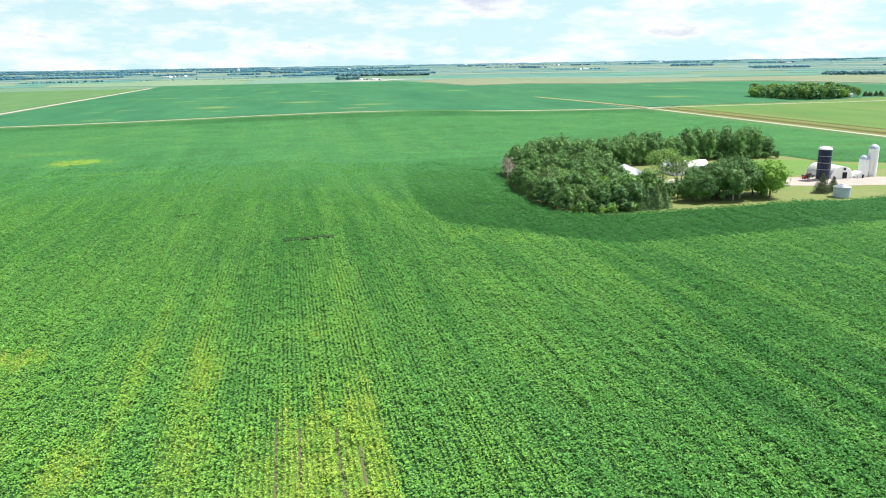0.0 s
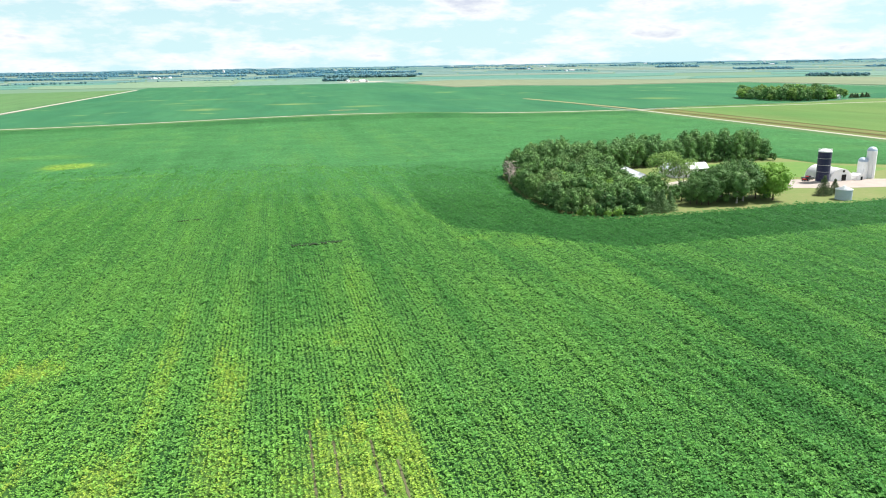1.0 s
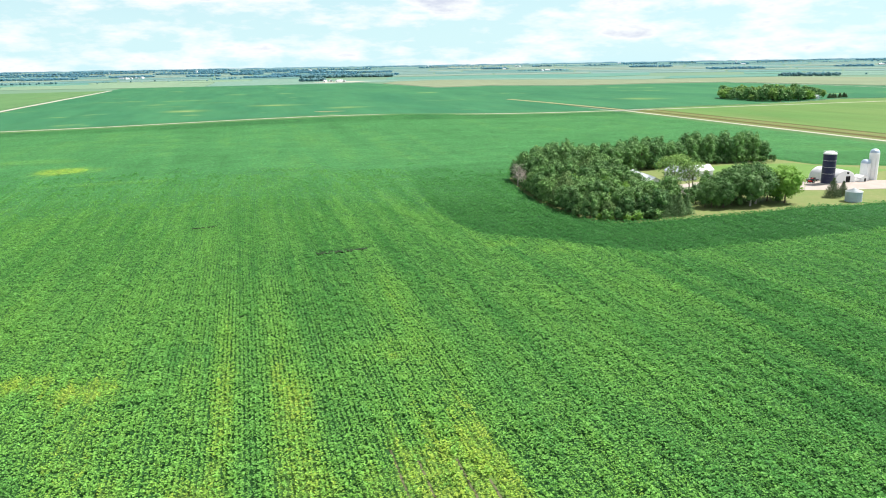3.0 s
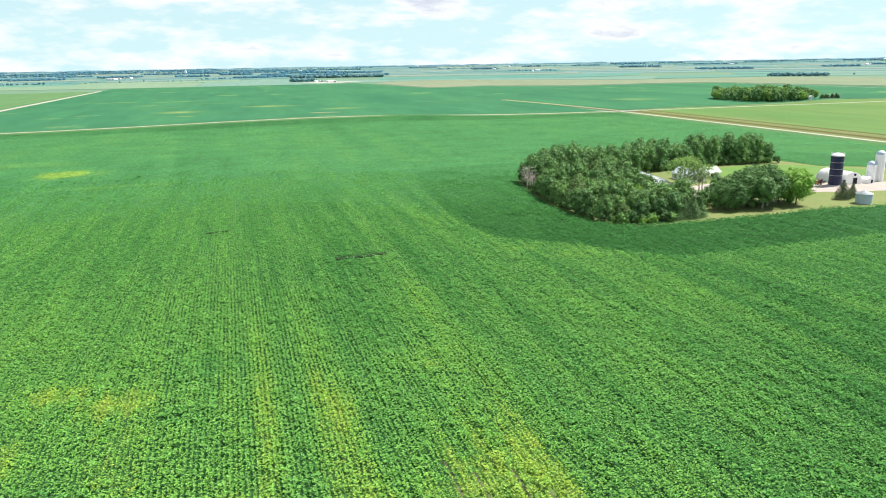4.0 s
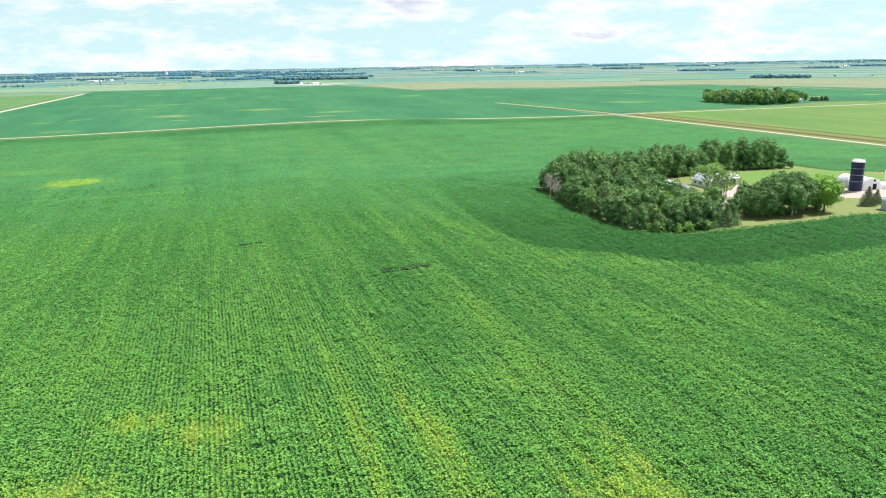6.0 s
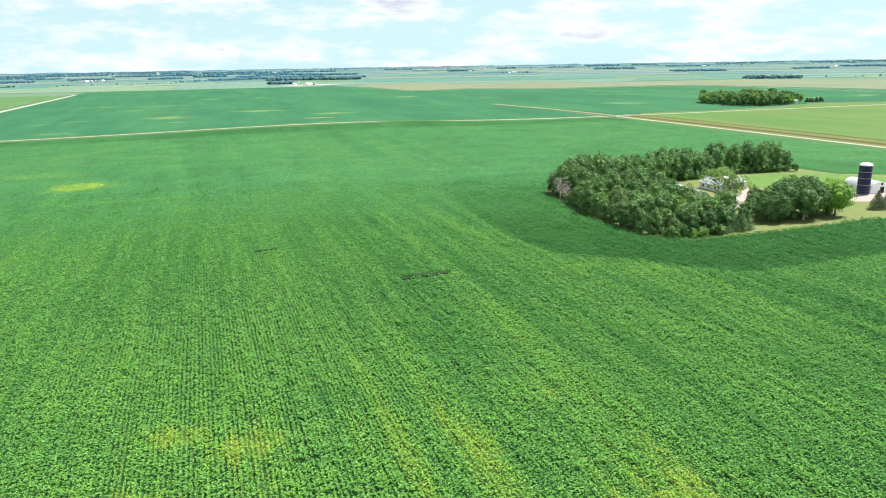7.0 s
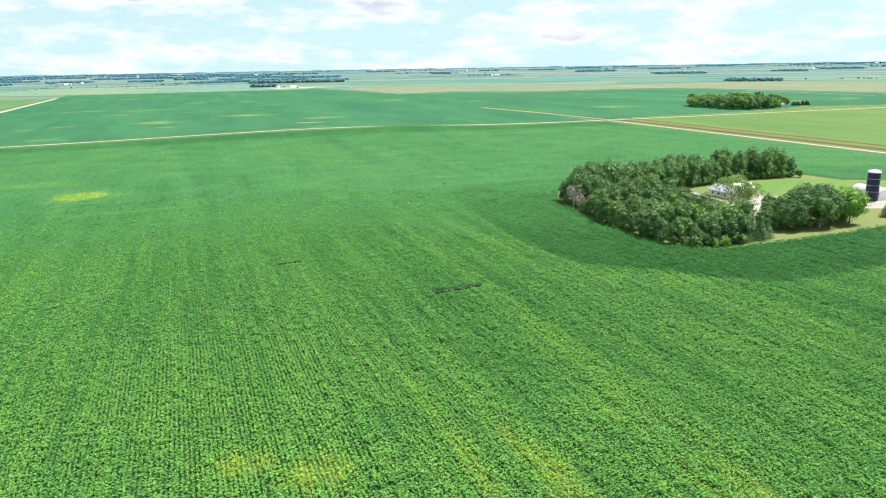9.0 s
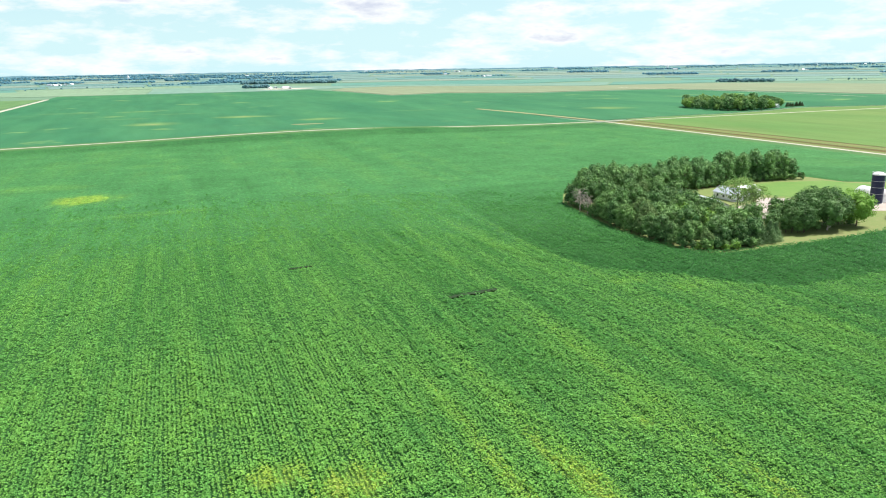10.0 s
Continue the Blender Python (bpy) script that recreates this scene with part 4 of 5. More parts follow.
def spruce(name, height, radius, seed, label, group="", leaf=None):
    """A conifer: straight trunk and whorls of drooping, needled boughs."""
    rs = np.random.RandomState(seed)
    root = thing(name, Matrix(), label, "tree", group)
    bm = bmesh.new()
    tube(bm, (0, 0, -0.2), (0, 0, height * .97), 0.16, 0.02, 7)
    part("trunk", bm, M_BARK, root)
    cen, spr = [], []
    lv = 15
    for i in range(lv):
        h = height * (0.05 + 0.93 * i / lv)
        r = radius * (1 - i / lv)
        m = max(3, int(13 * (1 - i / lv)))
        for j in range(m):
            a = 6.2832 * j / m + i * 1.3 + rs.uniform(-.2, .2)
            for fr in (0.45, 0.85):
                q = r * fr * rs.uniform(0.85, 1.12)
                cen.append((math.cos(a) * q, math.sin(a) * q, h - 0.12 * q + 0.1))
                spr.append(0.4 + 0.14 * r)
    v, f = leaf_cards(np.array(cen), np.array(spr), 0.22, 15, rs, 0.5)
    v[:, 2] = np.maximum(v[:, 2], 0.15)
    ob = new("crown", mesh_of("crown", v, f, leaf or M_NEEDLE))
    ob.parent = root
    return root


def bare_tree(name, height, crown_r, seed, label):
    rs = np.random.RandomState(seed)
    root = thing(name, Matrix(), label, "tree")
    bm = bmesh.new()
    tops = limb_mesh(bm, height, crown_r, 0.024 * height, rs, 12, 0.2)
    part("trunk", bm, M_DEADWOOD, root)
    bm = bmesh.new()
    for e in tops:
        for _ in range(9):
            s = e * rs.uniform(0.55, 1.0)
            d = Vector(rs.normal(0, 1, 3)) + Vector((e.x, e.y, 1.5)).normalized() * 1.2
            tube(bm, s, s + d.normalized() * rs.uniform(0.8, 2.2), 0.05, 0.015, 3)
    part("twigs", bm, M_DEADWOOD, root, "grey leafless twigs")
    return root


def place(src, x, y, s, spin, sz=None, label=""):
    m = Matrix.Translation((x, y, float(terrain(x, y)))) @ Matrix.Rotation(spin, 4, "Z") @ Matrix.Diagonal((s, s, sz or s, 1))
    ob = copy_thing(src, m)
    ob.matrix_basis = m
    if label:
        tagged(ob, label)
    return ob


GREEN = "dense dark green broadleaved tree of the windbreak"
broad = [broad_tree("broadleaf_tree", 11.2, 4.4, 21 + i, M_TREE, M_BARK, low=0.0, label=GREEN, group="windbreak trees") for i in range(6)]
lime = broad_tree("broadleaf_tree", 11.4, 5.6, 41, M_LIME, M_BARK, cards=2300, lobes=16, low=0.02, label="broad light green tree at the yard's edge")
olive = [broad_tree("broadleaf_tree", 9.6, 3.9, 51 + i, M_OLIVE, M_BARK, low=0.02, label="dull olive green tree with pale lower leaves", group="windbreak trees") for i in range(2)]
bush = broad_tree("bush", 3.6, 2.4, 61, M_LIME, M_BARK, cards=420, lobes=7, low=0.0, leafsize=0.28, label="light green bush at the wood's foot", group="bushes")
shrub = broad_tree("bush", 4.2, 2.4, 65, M_TREE, M_BARK, cards=420, lobes=7, low=0.0, leafsize=0.28, label="dark green bush at the wood's edge", group="bushes")
yard_tree = [broad_tree("broadleaf_tree", 12.5, 6.0, 71 + i, M_SHADELEAF, M_PALEBARK if i == 0 else M_BARK, cards=2400, lobes=16, low=0.05, label="large dark green shade tree on the lawn", group="shade trees") for i in range(3)]
airy = broad_tree("broadleaf_tree", 8.8, 3.6, 81, M_OLIVE, M_BARK, cards=900, lobes=11, leafsize=0.19, low=0.3, open_=1, label="thin open tree with bare brown trunk")
airy_green = broad_tree("broadleaf_tree", 8.8, 5.2, 82, M_GREYLEAF, M_BARK, cards=1700, lobes=12, leafsize=0.2, low=0.46, open_=1, label="open light green tree with a bare trunk")
tall = [broad_tree("broadleaf_tree", 15.0, 5.0, 91 + i, M_REARLEAF, M_BARK, cards=2400, lobes=17, leafsize=0.25, low=-0.14, label="tall dark green tree in the rear windbreak", group="rear windbreak trees") for i in range(4)]
pine = spruce("spruce", 8.2, 3.9, 101, "dense dark green spruce on the lawn", "spruces")
hedge = [spruce("spruce", 7.2, 3.3, 102 + i, "grey-green spruce at the end of the windbreak", "windbreak spruces", M_BROWNNEEDLE) for i in range(2)]
dead = bare_tree("dead_tree", 10.0, 3.2, 111, "grey leafless dead tree at the wood's tip")
SOURCES = broad + [lime, airy_green, bush, shrub, airy, pine, dead] + olive + yard_tree + tall + hedge

trng = random.Random(5)
WOOD = [(26, 340), (27, 306), (30, 283), (35, 265), (40, 253), (46, 249), (68, 254), (69, 280), (66, 300), (62, 330), (59, 352), (34, 356)]


def scatter(poly, gap_m, tries):
    pts = []
    xs, ys = [p[0] for p in poly], [p[1] for p in poly]
    for _ in range(tries):
        p = (trng.uniform(min(xs), max(xs)), trng.uniform(min(ys), max(ys)))
        if inside(np.array(p[0]), np.array(p[1]), poly) and all(math.hypot(p[0] - q[0], p[1] - q[1]) > gap_m for q in pts):
            pts.append(p)
    return pts


rim = [p for p in densify([(24, 336), (25, 306), (27, 282), (30.2, 264.5), (35.7, 248.8), (41.5, 244), (66, 248.6)], 5.0)][:25]
for x, y in rim:
    if x > 60 or 308 < y < 324:
        continue
    src = trng.choice(broad + olive + broad)
    place(src, x + trng.uniform(-.6, .6), y + trng.uniform(-.6, .6), trng.uniform(0.7, 0.95), trng.uniform(0, 6.28))
for x, y in scatter(WOOD, 6.0, 5000):
    src = trng.choice(broad * 3 + olive)
    k = trng.uniform(0.78, 1.12)
    place(src, x, y, k, trng.uniform(0, 6.28), k * trng.uniform(0.85, 1.15) * float(np.interp(y, (290, 320), (1.0, 1.14))) * (0.72 if x > 63.5 and 268 < y < 320 else 1.0))
for x, y, s in ((52, 262, 0.85), (38, 290, 0.8), (60, 285, 0.66), (57, 270, 0.78), (62, 264, 0.76), (50, 280, 0.86), (44, 262, 0.72), (55, 256, 0.66), (36, 318, 0.8)):
    place(lime, x, y, s, trng.uniform(0, 6.28))
for x, y in ((47, 240.9), (50.5, 241.6), (41.5, 241.4), (38.0, 243.4)):
    place(bush, x, y, trng.uniform(0.6, 0.8), trng.uniform(0, 6.28))
for x, y in ((57, 247), (60.5, 247.5), (64, 248.5), (67.5, 249), (71, 251), (68, 255)):
    place(trng.choice(hedge), x, y, trng.uniform(0.9, 1.15), trng.uniform(0, 6.28))
place(dead, 21.6, 318, 1.15, 1.0)
place(dead, 22.6, 311, 1.0, 2.6)
place(dead, 23.5, 325, 1.05, 4.1)
for x, y in densify([(22.5, 338), (23.5, 306), (25.4, 281), (29.2, 262.5), (34.6, 247.3), (40.8, 242), (58, 243.4)], 3.4)[:38]:
    place(shrub, x + trng.uniform(-.6, .6), y + trng.uniform(-.6, .6), trng.uniform(0.75, 1.15), trng.uniform(0, 6.28))
REAR = [(34, 346), (60, 345), (93, 357), (119, 369), (137, 374.5), (165, 376), (163, 386), (120, 384), (80, 373), (34, 364)]
for x, y in scatter(REAR, 5.4, 3000):
    src = trng.choice(tall)
    k = float(np.interp(x, (34, 50, 60, 84, 90, 99, 104, 112, 119, 124, 131, 136, 142, 156, 161, 165),
                        (0.9, 1.0, 0.9, 0.92, 1.06, 1.06, 0.82, 0.84, 1.02, 1.2, 1.16, 0.9, 1.12, 1.12, 0.84, 0.68))) * trng.uniform(0.88, 1.08)
    place(src, x, y, 0.45 * k + 0.45, trng.uniform(0, 6.28), k)
for x, y, s in ((84, 263, .66), (88, 262, .72), (93, 267, .9), (99, 264, .9), (103, 268, 1.0), (105.5, 275, .95), (98, 275, .9), (90, 273, .75), (103, 281, .9)):
    place(trng.choice(yard_tree), x, y - 2.3, s * 1.2, trng.uniform(0, 6.28))
for x, y, s in ((114.2, 266, 1.2), (109.5, 270, 1.12), (115.5, 273.5, 1.15)):
    place(lime, x, y, s, trng.uniform(0, 6.28))
place(airy_green, 84, 299.3, 1.55, 0.6)
place(airy_green, 92.5, 300, 1.2, 3.6)
place(airy, 88.3, 294.3, 1.3, 2.2)
place(airy, 80, 288, 0.95, 4.0)
for x, y, s in [(95 + 4.3 * i_, float(np.interp(95 + 4.3 * i_, (93, 119, 137, 165), (356, 367.5, 373, 375))), 0.8 + 0.3 * (i_ * 7 % 5) / 4) for i_ in range(17)]:
    place(shrub, x, y, s, x * 1.7)
for x, y, s in ((73, 268, .72), (75.5, 275, .5), (76, 262, .7), (63, 288, 0.75), (60, 295, 0.95), (66.5, 299, 0.62), (61, 306, 0.95), (57, 312, 1.0), (66, 341, 0.8), (92, 284, 0.85), (96.5, 283, 0.8), (88.5, 279, 0.7)):
    place(trng.choice(broad), x, y, s, trng.uniform(0, 6.28))
for x, y, s in ((82, 261.5, .62), (85.5, 259.5, .5), (89, 260.5, .45), (81, 268, .7), (112, 266.5, .42), (95, 262, .35)):
    place(trng.choice(broad), x, y, s, trng.uniform(0, 6.28), label="low leafy young tree under the shade trees")
place(pine, 137.6, 274.5, 0.95, 0.3)
place(pine, 143.4, 277.5, 0.72, 1.3, label="smaller green spruce beside the grain bin")


# ---- farm buildings ----
def at(x, y, turn=0.0):
    return Matrix.Translation((x, y, 0.0)) @ Matrix.Rotation(turn, 4, "Z")


def blue_silo():
    root = thing("silo", at(153.1, 305.0), "dark blue enamelled steel silo with a white dome", "silo")
    part("base", lathe(bmesh.new(), [(0, 0.35), (2.85, 0.35), (2.85, -0.2)][::-1], 40), M_CONCRETE, root)
    part("wall", lathe(bmesh.new(), [(2.6, 0.3), (2.6, 12.85)], 48), M_BLUE, root)
    for i in range(1, 9):
        z = 0.3 + 12.55 * i / 9
        light = i in (3, 5, 7)
        part("ring", lathe(bmesh.new(), [(2.6, z - .07), (2.66, z - .06), (2.66, z + .06), (2.6, z + .07)], 48), M_STEEL if light else M_BLUE, root)
    part("roof", lathe(bmesh.new(), [(2.68, 12.75), (2.71, 12.95), (2.15, 13.4), (1.4, 13.85), (0.5, 14.0), (0, 14.0)], 48), M_WHITE, root, "white domed roof")
    bm = bmesh.new()
    for i in range(16):
        a = 6.2832 * i / 16
        c, s = math.cos(a), math.sin(a)
        tube(bm, (2.6 * c, 2.6 * s, 12.85), (2.6 * c, 2.6 * s, 13.95), 0.035, 0.035, 5)
        b = 6.2832 * (i + 1) / 16
        for h in (13.4, 13.95):
            tube(bm, (2.6 * c, 2.6 * s, h), (2.6 * math.cos(b), 2.6 * math.sin(b), h), 0.03, 0.03, 5)
    part("railing", bm, M_STEEL, root)
    bm = bmesh.new()
    for k in (-0.25, 0.25):
        tube(bm, (2.85, k, 0.2), (2.85, k, 13.85), 0.04, 0.04, 5)
    for i in range(46):
        tube(bm, (2.85, -0.25, 0.5 + 0.3 * i), (2.85, 0.25, 0.5 + 0.3 * i), 0.02, 0.02, 4)
    part("ladder", bm, M_STEEL, root)


def stave_silo(x, y, r, h, label):
    root = thing("silo", at(x, y), label, "silo", "white stave silos")
    part("wall", lathe(bmesh.new(), [(r, -0.2), (r, h)], 40), M_STAVE, root)
    n = int(h / 0.75)
    for i in range(1, n):
        z = i * h / n
        part("hoop", lathe(bmesh.new(), [(r, z - .03), (r + .035, z), (r, z + .03)], 40), M_STAVE, root)
    prof = [(r + .06, h - .05)] + [(r * math.cos(a), h + r * 0.85 * math.sin(a)) for a in np.linspace(0.02, 1.5, 8)] + [(0, h + r * .86)]
    part("dome", lathe(bmesh.new(), prof, 40), M_GALV, root, "pale metal dome")
    bm = bmesh.new()
    box(bm, -0.45, 0.45, -r - 0.5, -r + 0.05, 0.0, h - 0.3, 0.05)
    part("chute", bm, M_STAVE, root)


def grain_bin():
    root = thing("grain_bin", at(140.4, 265.6), "low corrugated galvanised grain bin on the lawn", "grain bin")
    prof = []
    for i in range(19):
        prof += [(2.85, 3.8 * i / 19), (2.9, 3.8 * (i + .5) / 19)]
    prof.append((2.85, 3.8))
    part("wall", lathe(bmesh.new(), prof, 48), M_GALV, root)
    part("roof", lathe(bmesh.new(), [(3.05, 3.72), (3.05, 3.8), (0.45, 4.75), (0.45, 4.95), (0, 5.0)], 48), M_ROOFMETAL, root, "shallow cone roof of pale metal")
    for i in range(24):
        a = 6.2832 * i / 24
        part("roof_rib", tube_bm((3.03 * math.cos(a), 3.03 * math.sin(a), 3.83), (0.45 * math.cos(a), 0.45 * math.sin(a), 4.78), 0.02), M_ROOFMETAL, root)
    part("door", box(bmesh.new(), -0.45, 0.45, -2.96, -2.8, 0.5, 2.0, 0.03), M_GALV, root)


def tube_bm(p, q, r):
    bm = bmesh.new()
    tube(bm, p, q, r, r, 5)
    return bm


def arch_barn():
    """A round-roofed steel barn: the vault, two end walls, door and vent."""
    root = thing("arch_barn", at(162.0, 306.5, TH), "white round-roofed steel barn with a dark doorway", "barn")
    W, Ht, L = 5.4, 5.2, 15.5
    arc = [(W * math.cos(a), Ht * math.sin(a) ** 0.9) for a in np.linspace(0, math.pi, 25)]
    bm = bmesh.new()
    rows = []
    for k in range(31):
        swell = 0.03 if k % 2 else 0.0
        rows.append([(bm.verts.new((x * (1 + swell / W), L * k / 30, z * (1 + swell / Ht)))) for x, z in arc])
    for a, b in zip(rows, rows[1:]):
        for i in range(24):
            bm.faces.new((a[i], a[i + 1], b[i + 1], b[i]))
    bmesh.ops.solidify(bm, geom=bm.faces[:], thickness=0.12)
    part("vault", bm, M_WHITE, root)
    for nm, y0, y1 in (("front_wall", 0.25, 0.4), ("rear_wall", L - 0.4, L - 0.25)):
        bm = bmesh.new()
        ins = [(x * .985, z * .985) for x, z in arc]
        f = [bm.verts.new((x, y0, z)) for x, z in ins]
        b = [bm.verts.new((x, y1, z)) for x, z in ins]
        bm.faces.new(f)
        bm.faces.new(b[::-1])
        for i in range(24):
            bm.faces.new((f[i], b[i], b[i + 1], f[i + 1]))
        part(nm, bm, M_WHITE, root)
    part("doorway", box(bmesh.new(), 0.2, 2.5, 0.1, 0.24, 0.0, 2.7), M_DARK, root, "dark open doorway")
    part("vent", box(bmesh.new(), 0.7, 1.7, 0.12, 0.24, 3.6, 4.5), M_DARK, root, "dark loft opening")
    for x0, x1, z0, z1 in ((0.05, 0.2, 0, 2.85), (2.5, 2.65, 0, 2.85), (0.2, 2.5, 2.7, 2.85)):
        part("door_frame", box(bmesh.new(), x0, x1, 0.05, 0.24, z0, z1), M_WHITE, root)


def gable_house(name, x, y, turn, w, l, eave, ridge, wall_m, roof_m, label, category, doors=(), windows=()):
    """A gabled building, its ridge along its own y axis. doors, windows: (side, along, width, z0, z1); side s south gable, w west, e east."""
    root = thing(name, at(x, y, turn), label, category)
    bm = bmesh.new()
    hw, hl = w / 2, l / 2
    out_l = [(-hw, 0), (hw, 0), (hw, eave), (0, ridge), (-hw, eave)]
    f = [bm.verts.new((a, -hl, b - (0.1 if b == 0 else 0))) for a, b in out_l]
    b_ = [bm.verts.new((a, hl, b - (0.1 if b == 0 else 0))) for a, b in out_l]
    bm.faces.new(f)
    bm.faces.new(b_[::-1])
    for i in range(5):
        bm.faces.new((f[i], b_[i], b_[(i + 1) % 5], f[(i + 1) % 5]))
    part("wall", bm, wall_m, root)
    slope = (ridge - eave) / hw
    for sgn in (-1, 1):
        bm = bmesh.new()
        o = 0.4
        pts = [(0, ridge + .06), (sgn * (hw + o), eave - slope * o + .06), (sgn * (hw + o), eave - slope * o + .22), (0, ridge + .22)]
        f = [bm.verts.new((a, -hl - o, b)) for a, b in pts]
        g2 = [bm.verts.new((a, hl + o, b)) for a, b in pts]
        bm.faces.new(f)
        bm.faces.new(g2[::-1])
        for i in range(4):
            bm.faces.new((f[i], g2[i], g2[(i + 1) % 4], f[(i + 1) % 4]))
        bmesh.ops.recalc_face_normals(bm, faces=bm.faces[:])
        part("roof", bm, roof_m, root)
    part("ridge_cap", tube_bm((0, -hl - .4, ridge + .2), (0, hl + .4, ridge + .2), 0.12), roof_m, root)
    for kind_, items in (("door", doors), ("window", windows)):
        for side, al, wd, z0, z1 in items:
            bm, fr = bmesh.new(), bmesh.new()
            if side == "s":
                box(bm, al - wd / 2, al + wd / 2, -hl - .04, -hl + .05, z0, z1)
                box(fr, al - wd / 2 - .1, al + wd / 2 + .1, -hl - .02, -hl + .05, z0 - .1, z1 + .1)
            else:
                k = -hw if side == "w" else hw
                box(bm, k - .05, k + .05, al - wd / 2, al + wd / 2, z0, z1)
                box(fr, k - .03, k + .03, al - wd / 2 - .1, al + wd / 2 + .1, z0 - .1, z1 + .1)
            holder = part(kind_, fr, M_SIDING, root)
            part("pane" if kind_ == "window" else "leaf", bm, M_GLASS if kind_ == "window" else M_DARK, holder)
    return root


blue_silo()
stave_silo(174.4, 313.0, 2.0, 7.4, "short white concrete stave silo beside a taller one")
stave_silo(178.2, 313.5, 2.0, 11.8, "tall white concrete stave silo with a domed cap")
grain_bin()
arch_barn()
gable_house("shed", 74.8, 310.5, radians(5), 9, 24, 3.2, 5.3, M_WHITE, M_ROOFMETAL, "long pole shed with a pale metal roof", "shed",
            doors=[("s", 0, 4, 0, 3)], windows=[("w", -6, 1, 1.2, 2.2), ("w", 6, 1, 1.2, 2.2)])
gable_house("house", 98.2, 329.5, TH, 7.6, 14.5, 2.9, 5.1, M_SIDING, M_SHINGLE, "white clapboard house with a blue-grey roof", "house",
            doors=[("s", 1.6, 1.0, 0, 2.05)], windows=[("s", -1.6, 1.2, 1.0, 2.2), ("w", -4.0, 1.2, 1.0, 2.2), ("w", 0.5, 1.2, 1.0, 2.2), ("w", 4.5, 1.2, 1.0, 2.2)])
gable_house("garage", 109.5, 336.0, radians(-78), 7, 10, 2.7, 4.7, M_SIDING, M_ROOFMETAL, "white garage with a pale metal roof beside the house", "garage",
            doors=[("e", 1.5, 3.0, 0, 2.2)], windows=[("e", -3.2, 1.0, 1.0, 2.0)])
gable_house("shed", 95.3, 277.5, radians(90), 4, 7, 2.3, 3.4, M_WHITE, M_ROOFMETAL, "small white garden shed among the shade trees", "shed", windows=[("w", -1.5, 1.0, 1.0, 1.8)])


# ---- machines in the yard ----
def wheel(parent, x, y, r, w):
    tyre = bmesh.new()
    bmesh.ops.create_cone(tyre, cap_ends=True, segments=20, radius1=r, radius2=r, depth=w, matrix=Matrix.Translation((x, y, r)) @ Matrix.Rotation(radians(90), 4, "X"))
    wh = part("wheel", tyre, M_RUBBER, parent)
    rim_b = bmesh.new()
    bmesh.ops.create_cone(rim_b, cap_ends=True, segments=16, radius1=r * .55, radius2=r * .55, depth=w + .04, matrix=Matrix.Translation((x, y, r)) @ Matrix.Rotation(radians(90), 4, "X"))
    part("rim", rim_b, M_STEEL, wh)


def tractor(x, y, turn):
    root = thing("tractor", at(x, y, turn) @ Matrix.Scale(0.8, 4), "small red farm tractor parked on the gravel", "tractor")
    part("hood", box(bmesh.new(), 0.1, 2.0, -.4, .4, .7, 1.5, .08), M_RED, root)
    part("body", box(bmesh.new(), -1.3, .1, -.5, .5, .6, 1.3, .06), M_RED, root)
    part("cab", box(bmesh.new(), -1.2, 0.0, -.6, .6, 1.3, 2.5, .1), M_GLASS, root)
    part("roof", box(bmesh.new(), -1.3, 0.1, -.7, .7, 2.5, 2.65, .05), M_RED, root)
    for s in (-1, 1):
        wheel(root, -.8, s * .85, .75, .4)
        wheel(root, 1.4, s * .7, .45, .28)


def pickup(x, y, turn):
    root = thing("pickup_truck", at(x, y, turn), "dark grey pickup truck parked beside the silo", "truck")
    part("body", box(bmesh.new(), -2.7, 2.7, -.95, .95, .45, 1.1, .12), M_GREY, root)
    part("cab", box(bmesh.new(), -.7, 1.2, -.85, .85, 1.1, 1.8, .2), M_GLASS, root)
    part("bed", box(bmesh.new(), -2.6, -.75, -.93, .93, 1.1, 1.3, .05), M_GREY, root)
    for sx in (-1.7, 1.8):
        for s in (-1, 1):
            wheel(root, sx, s * .85, .4, .25)


tractor(147.4, 307.5, radians(200))
pickup(150.2, 311.5, radians(15))
gable_house("lean_to", 170.3, 309.5, radians(12), 3.2, 4.0, 1.9, 2.6, M_WHITE, M_WHITE, "low white feed shed between barn and silo", "shed", doors=[("s", 0.8, 1.0, 0, 1.5)])

# ---- distant groves, farms and tree lines ----
def far_trees(name, spots, mat, height, card, per, seed, label):
    """Trees too far off to count: lumpy crowns with leaf sprays round them, one body."""
    rs = np.random.RandomState(seed)
    vs, fs, k = [], [], 0
    for x, y in spots:
        z, h = float(terrain(x, y)), height * rs.uniform(0.5, 1.05)
        r = h * (rs.uniform(0.45, 0.75) if card < 2.5 else rs.uniform(0.65, 1.2))
        for _ in range(2 if card < 2.5 else 1):
            c = np.array((x + rs.uniform(-.5, .5) * r, y + rs.uniform(-.5, .5) * r, z + h * rs.uniform(0.38, 0.6)))
            v = c + ICO * np.array((r * 0.8, r * 0.8, h * 0.4)) * rs.uniform(0.7, 1.2, (12, 1))
            v[:, 2] = np.maximum(v[:, 2], z)
            vs.append(v)
            fs.append(ICO_F + k)
            k += 12
        d = rs.normal(0, 1, (2, 3))
        cen = np.column_stack((x + d[:, 0] * r * .4, y + d[:, 1] * r * .4, z + h * (0.62 + 0.1 * d[:, 2])))
        v, f = leaf_cards(cen, np.full(2, r * 0.7), card * 0.7, per // 3, rs)
        vs.append(v)
        fs.append(f + k)
        k += len(v)
    ob = new(name, mesh_of(name, np.vstack(vs), np.vstack(fs), mat, True))
    return tagged(ob, label, "trees", kind="stuff")


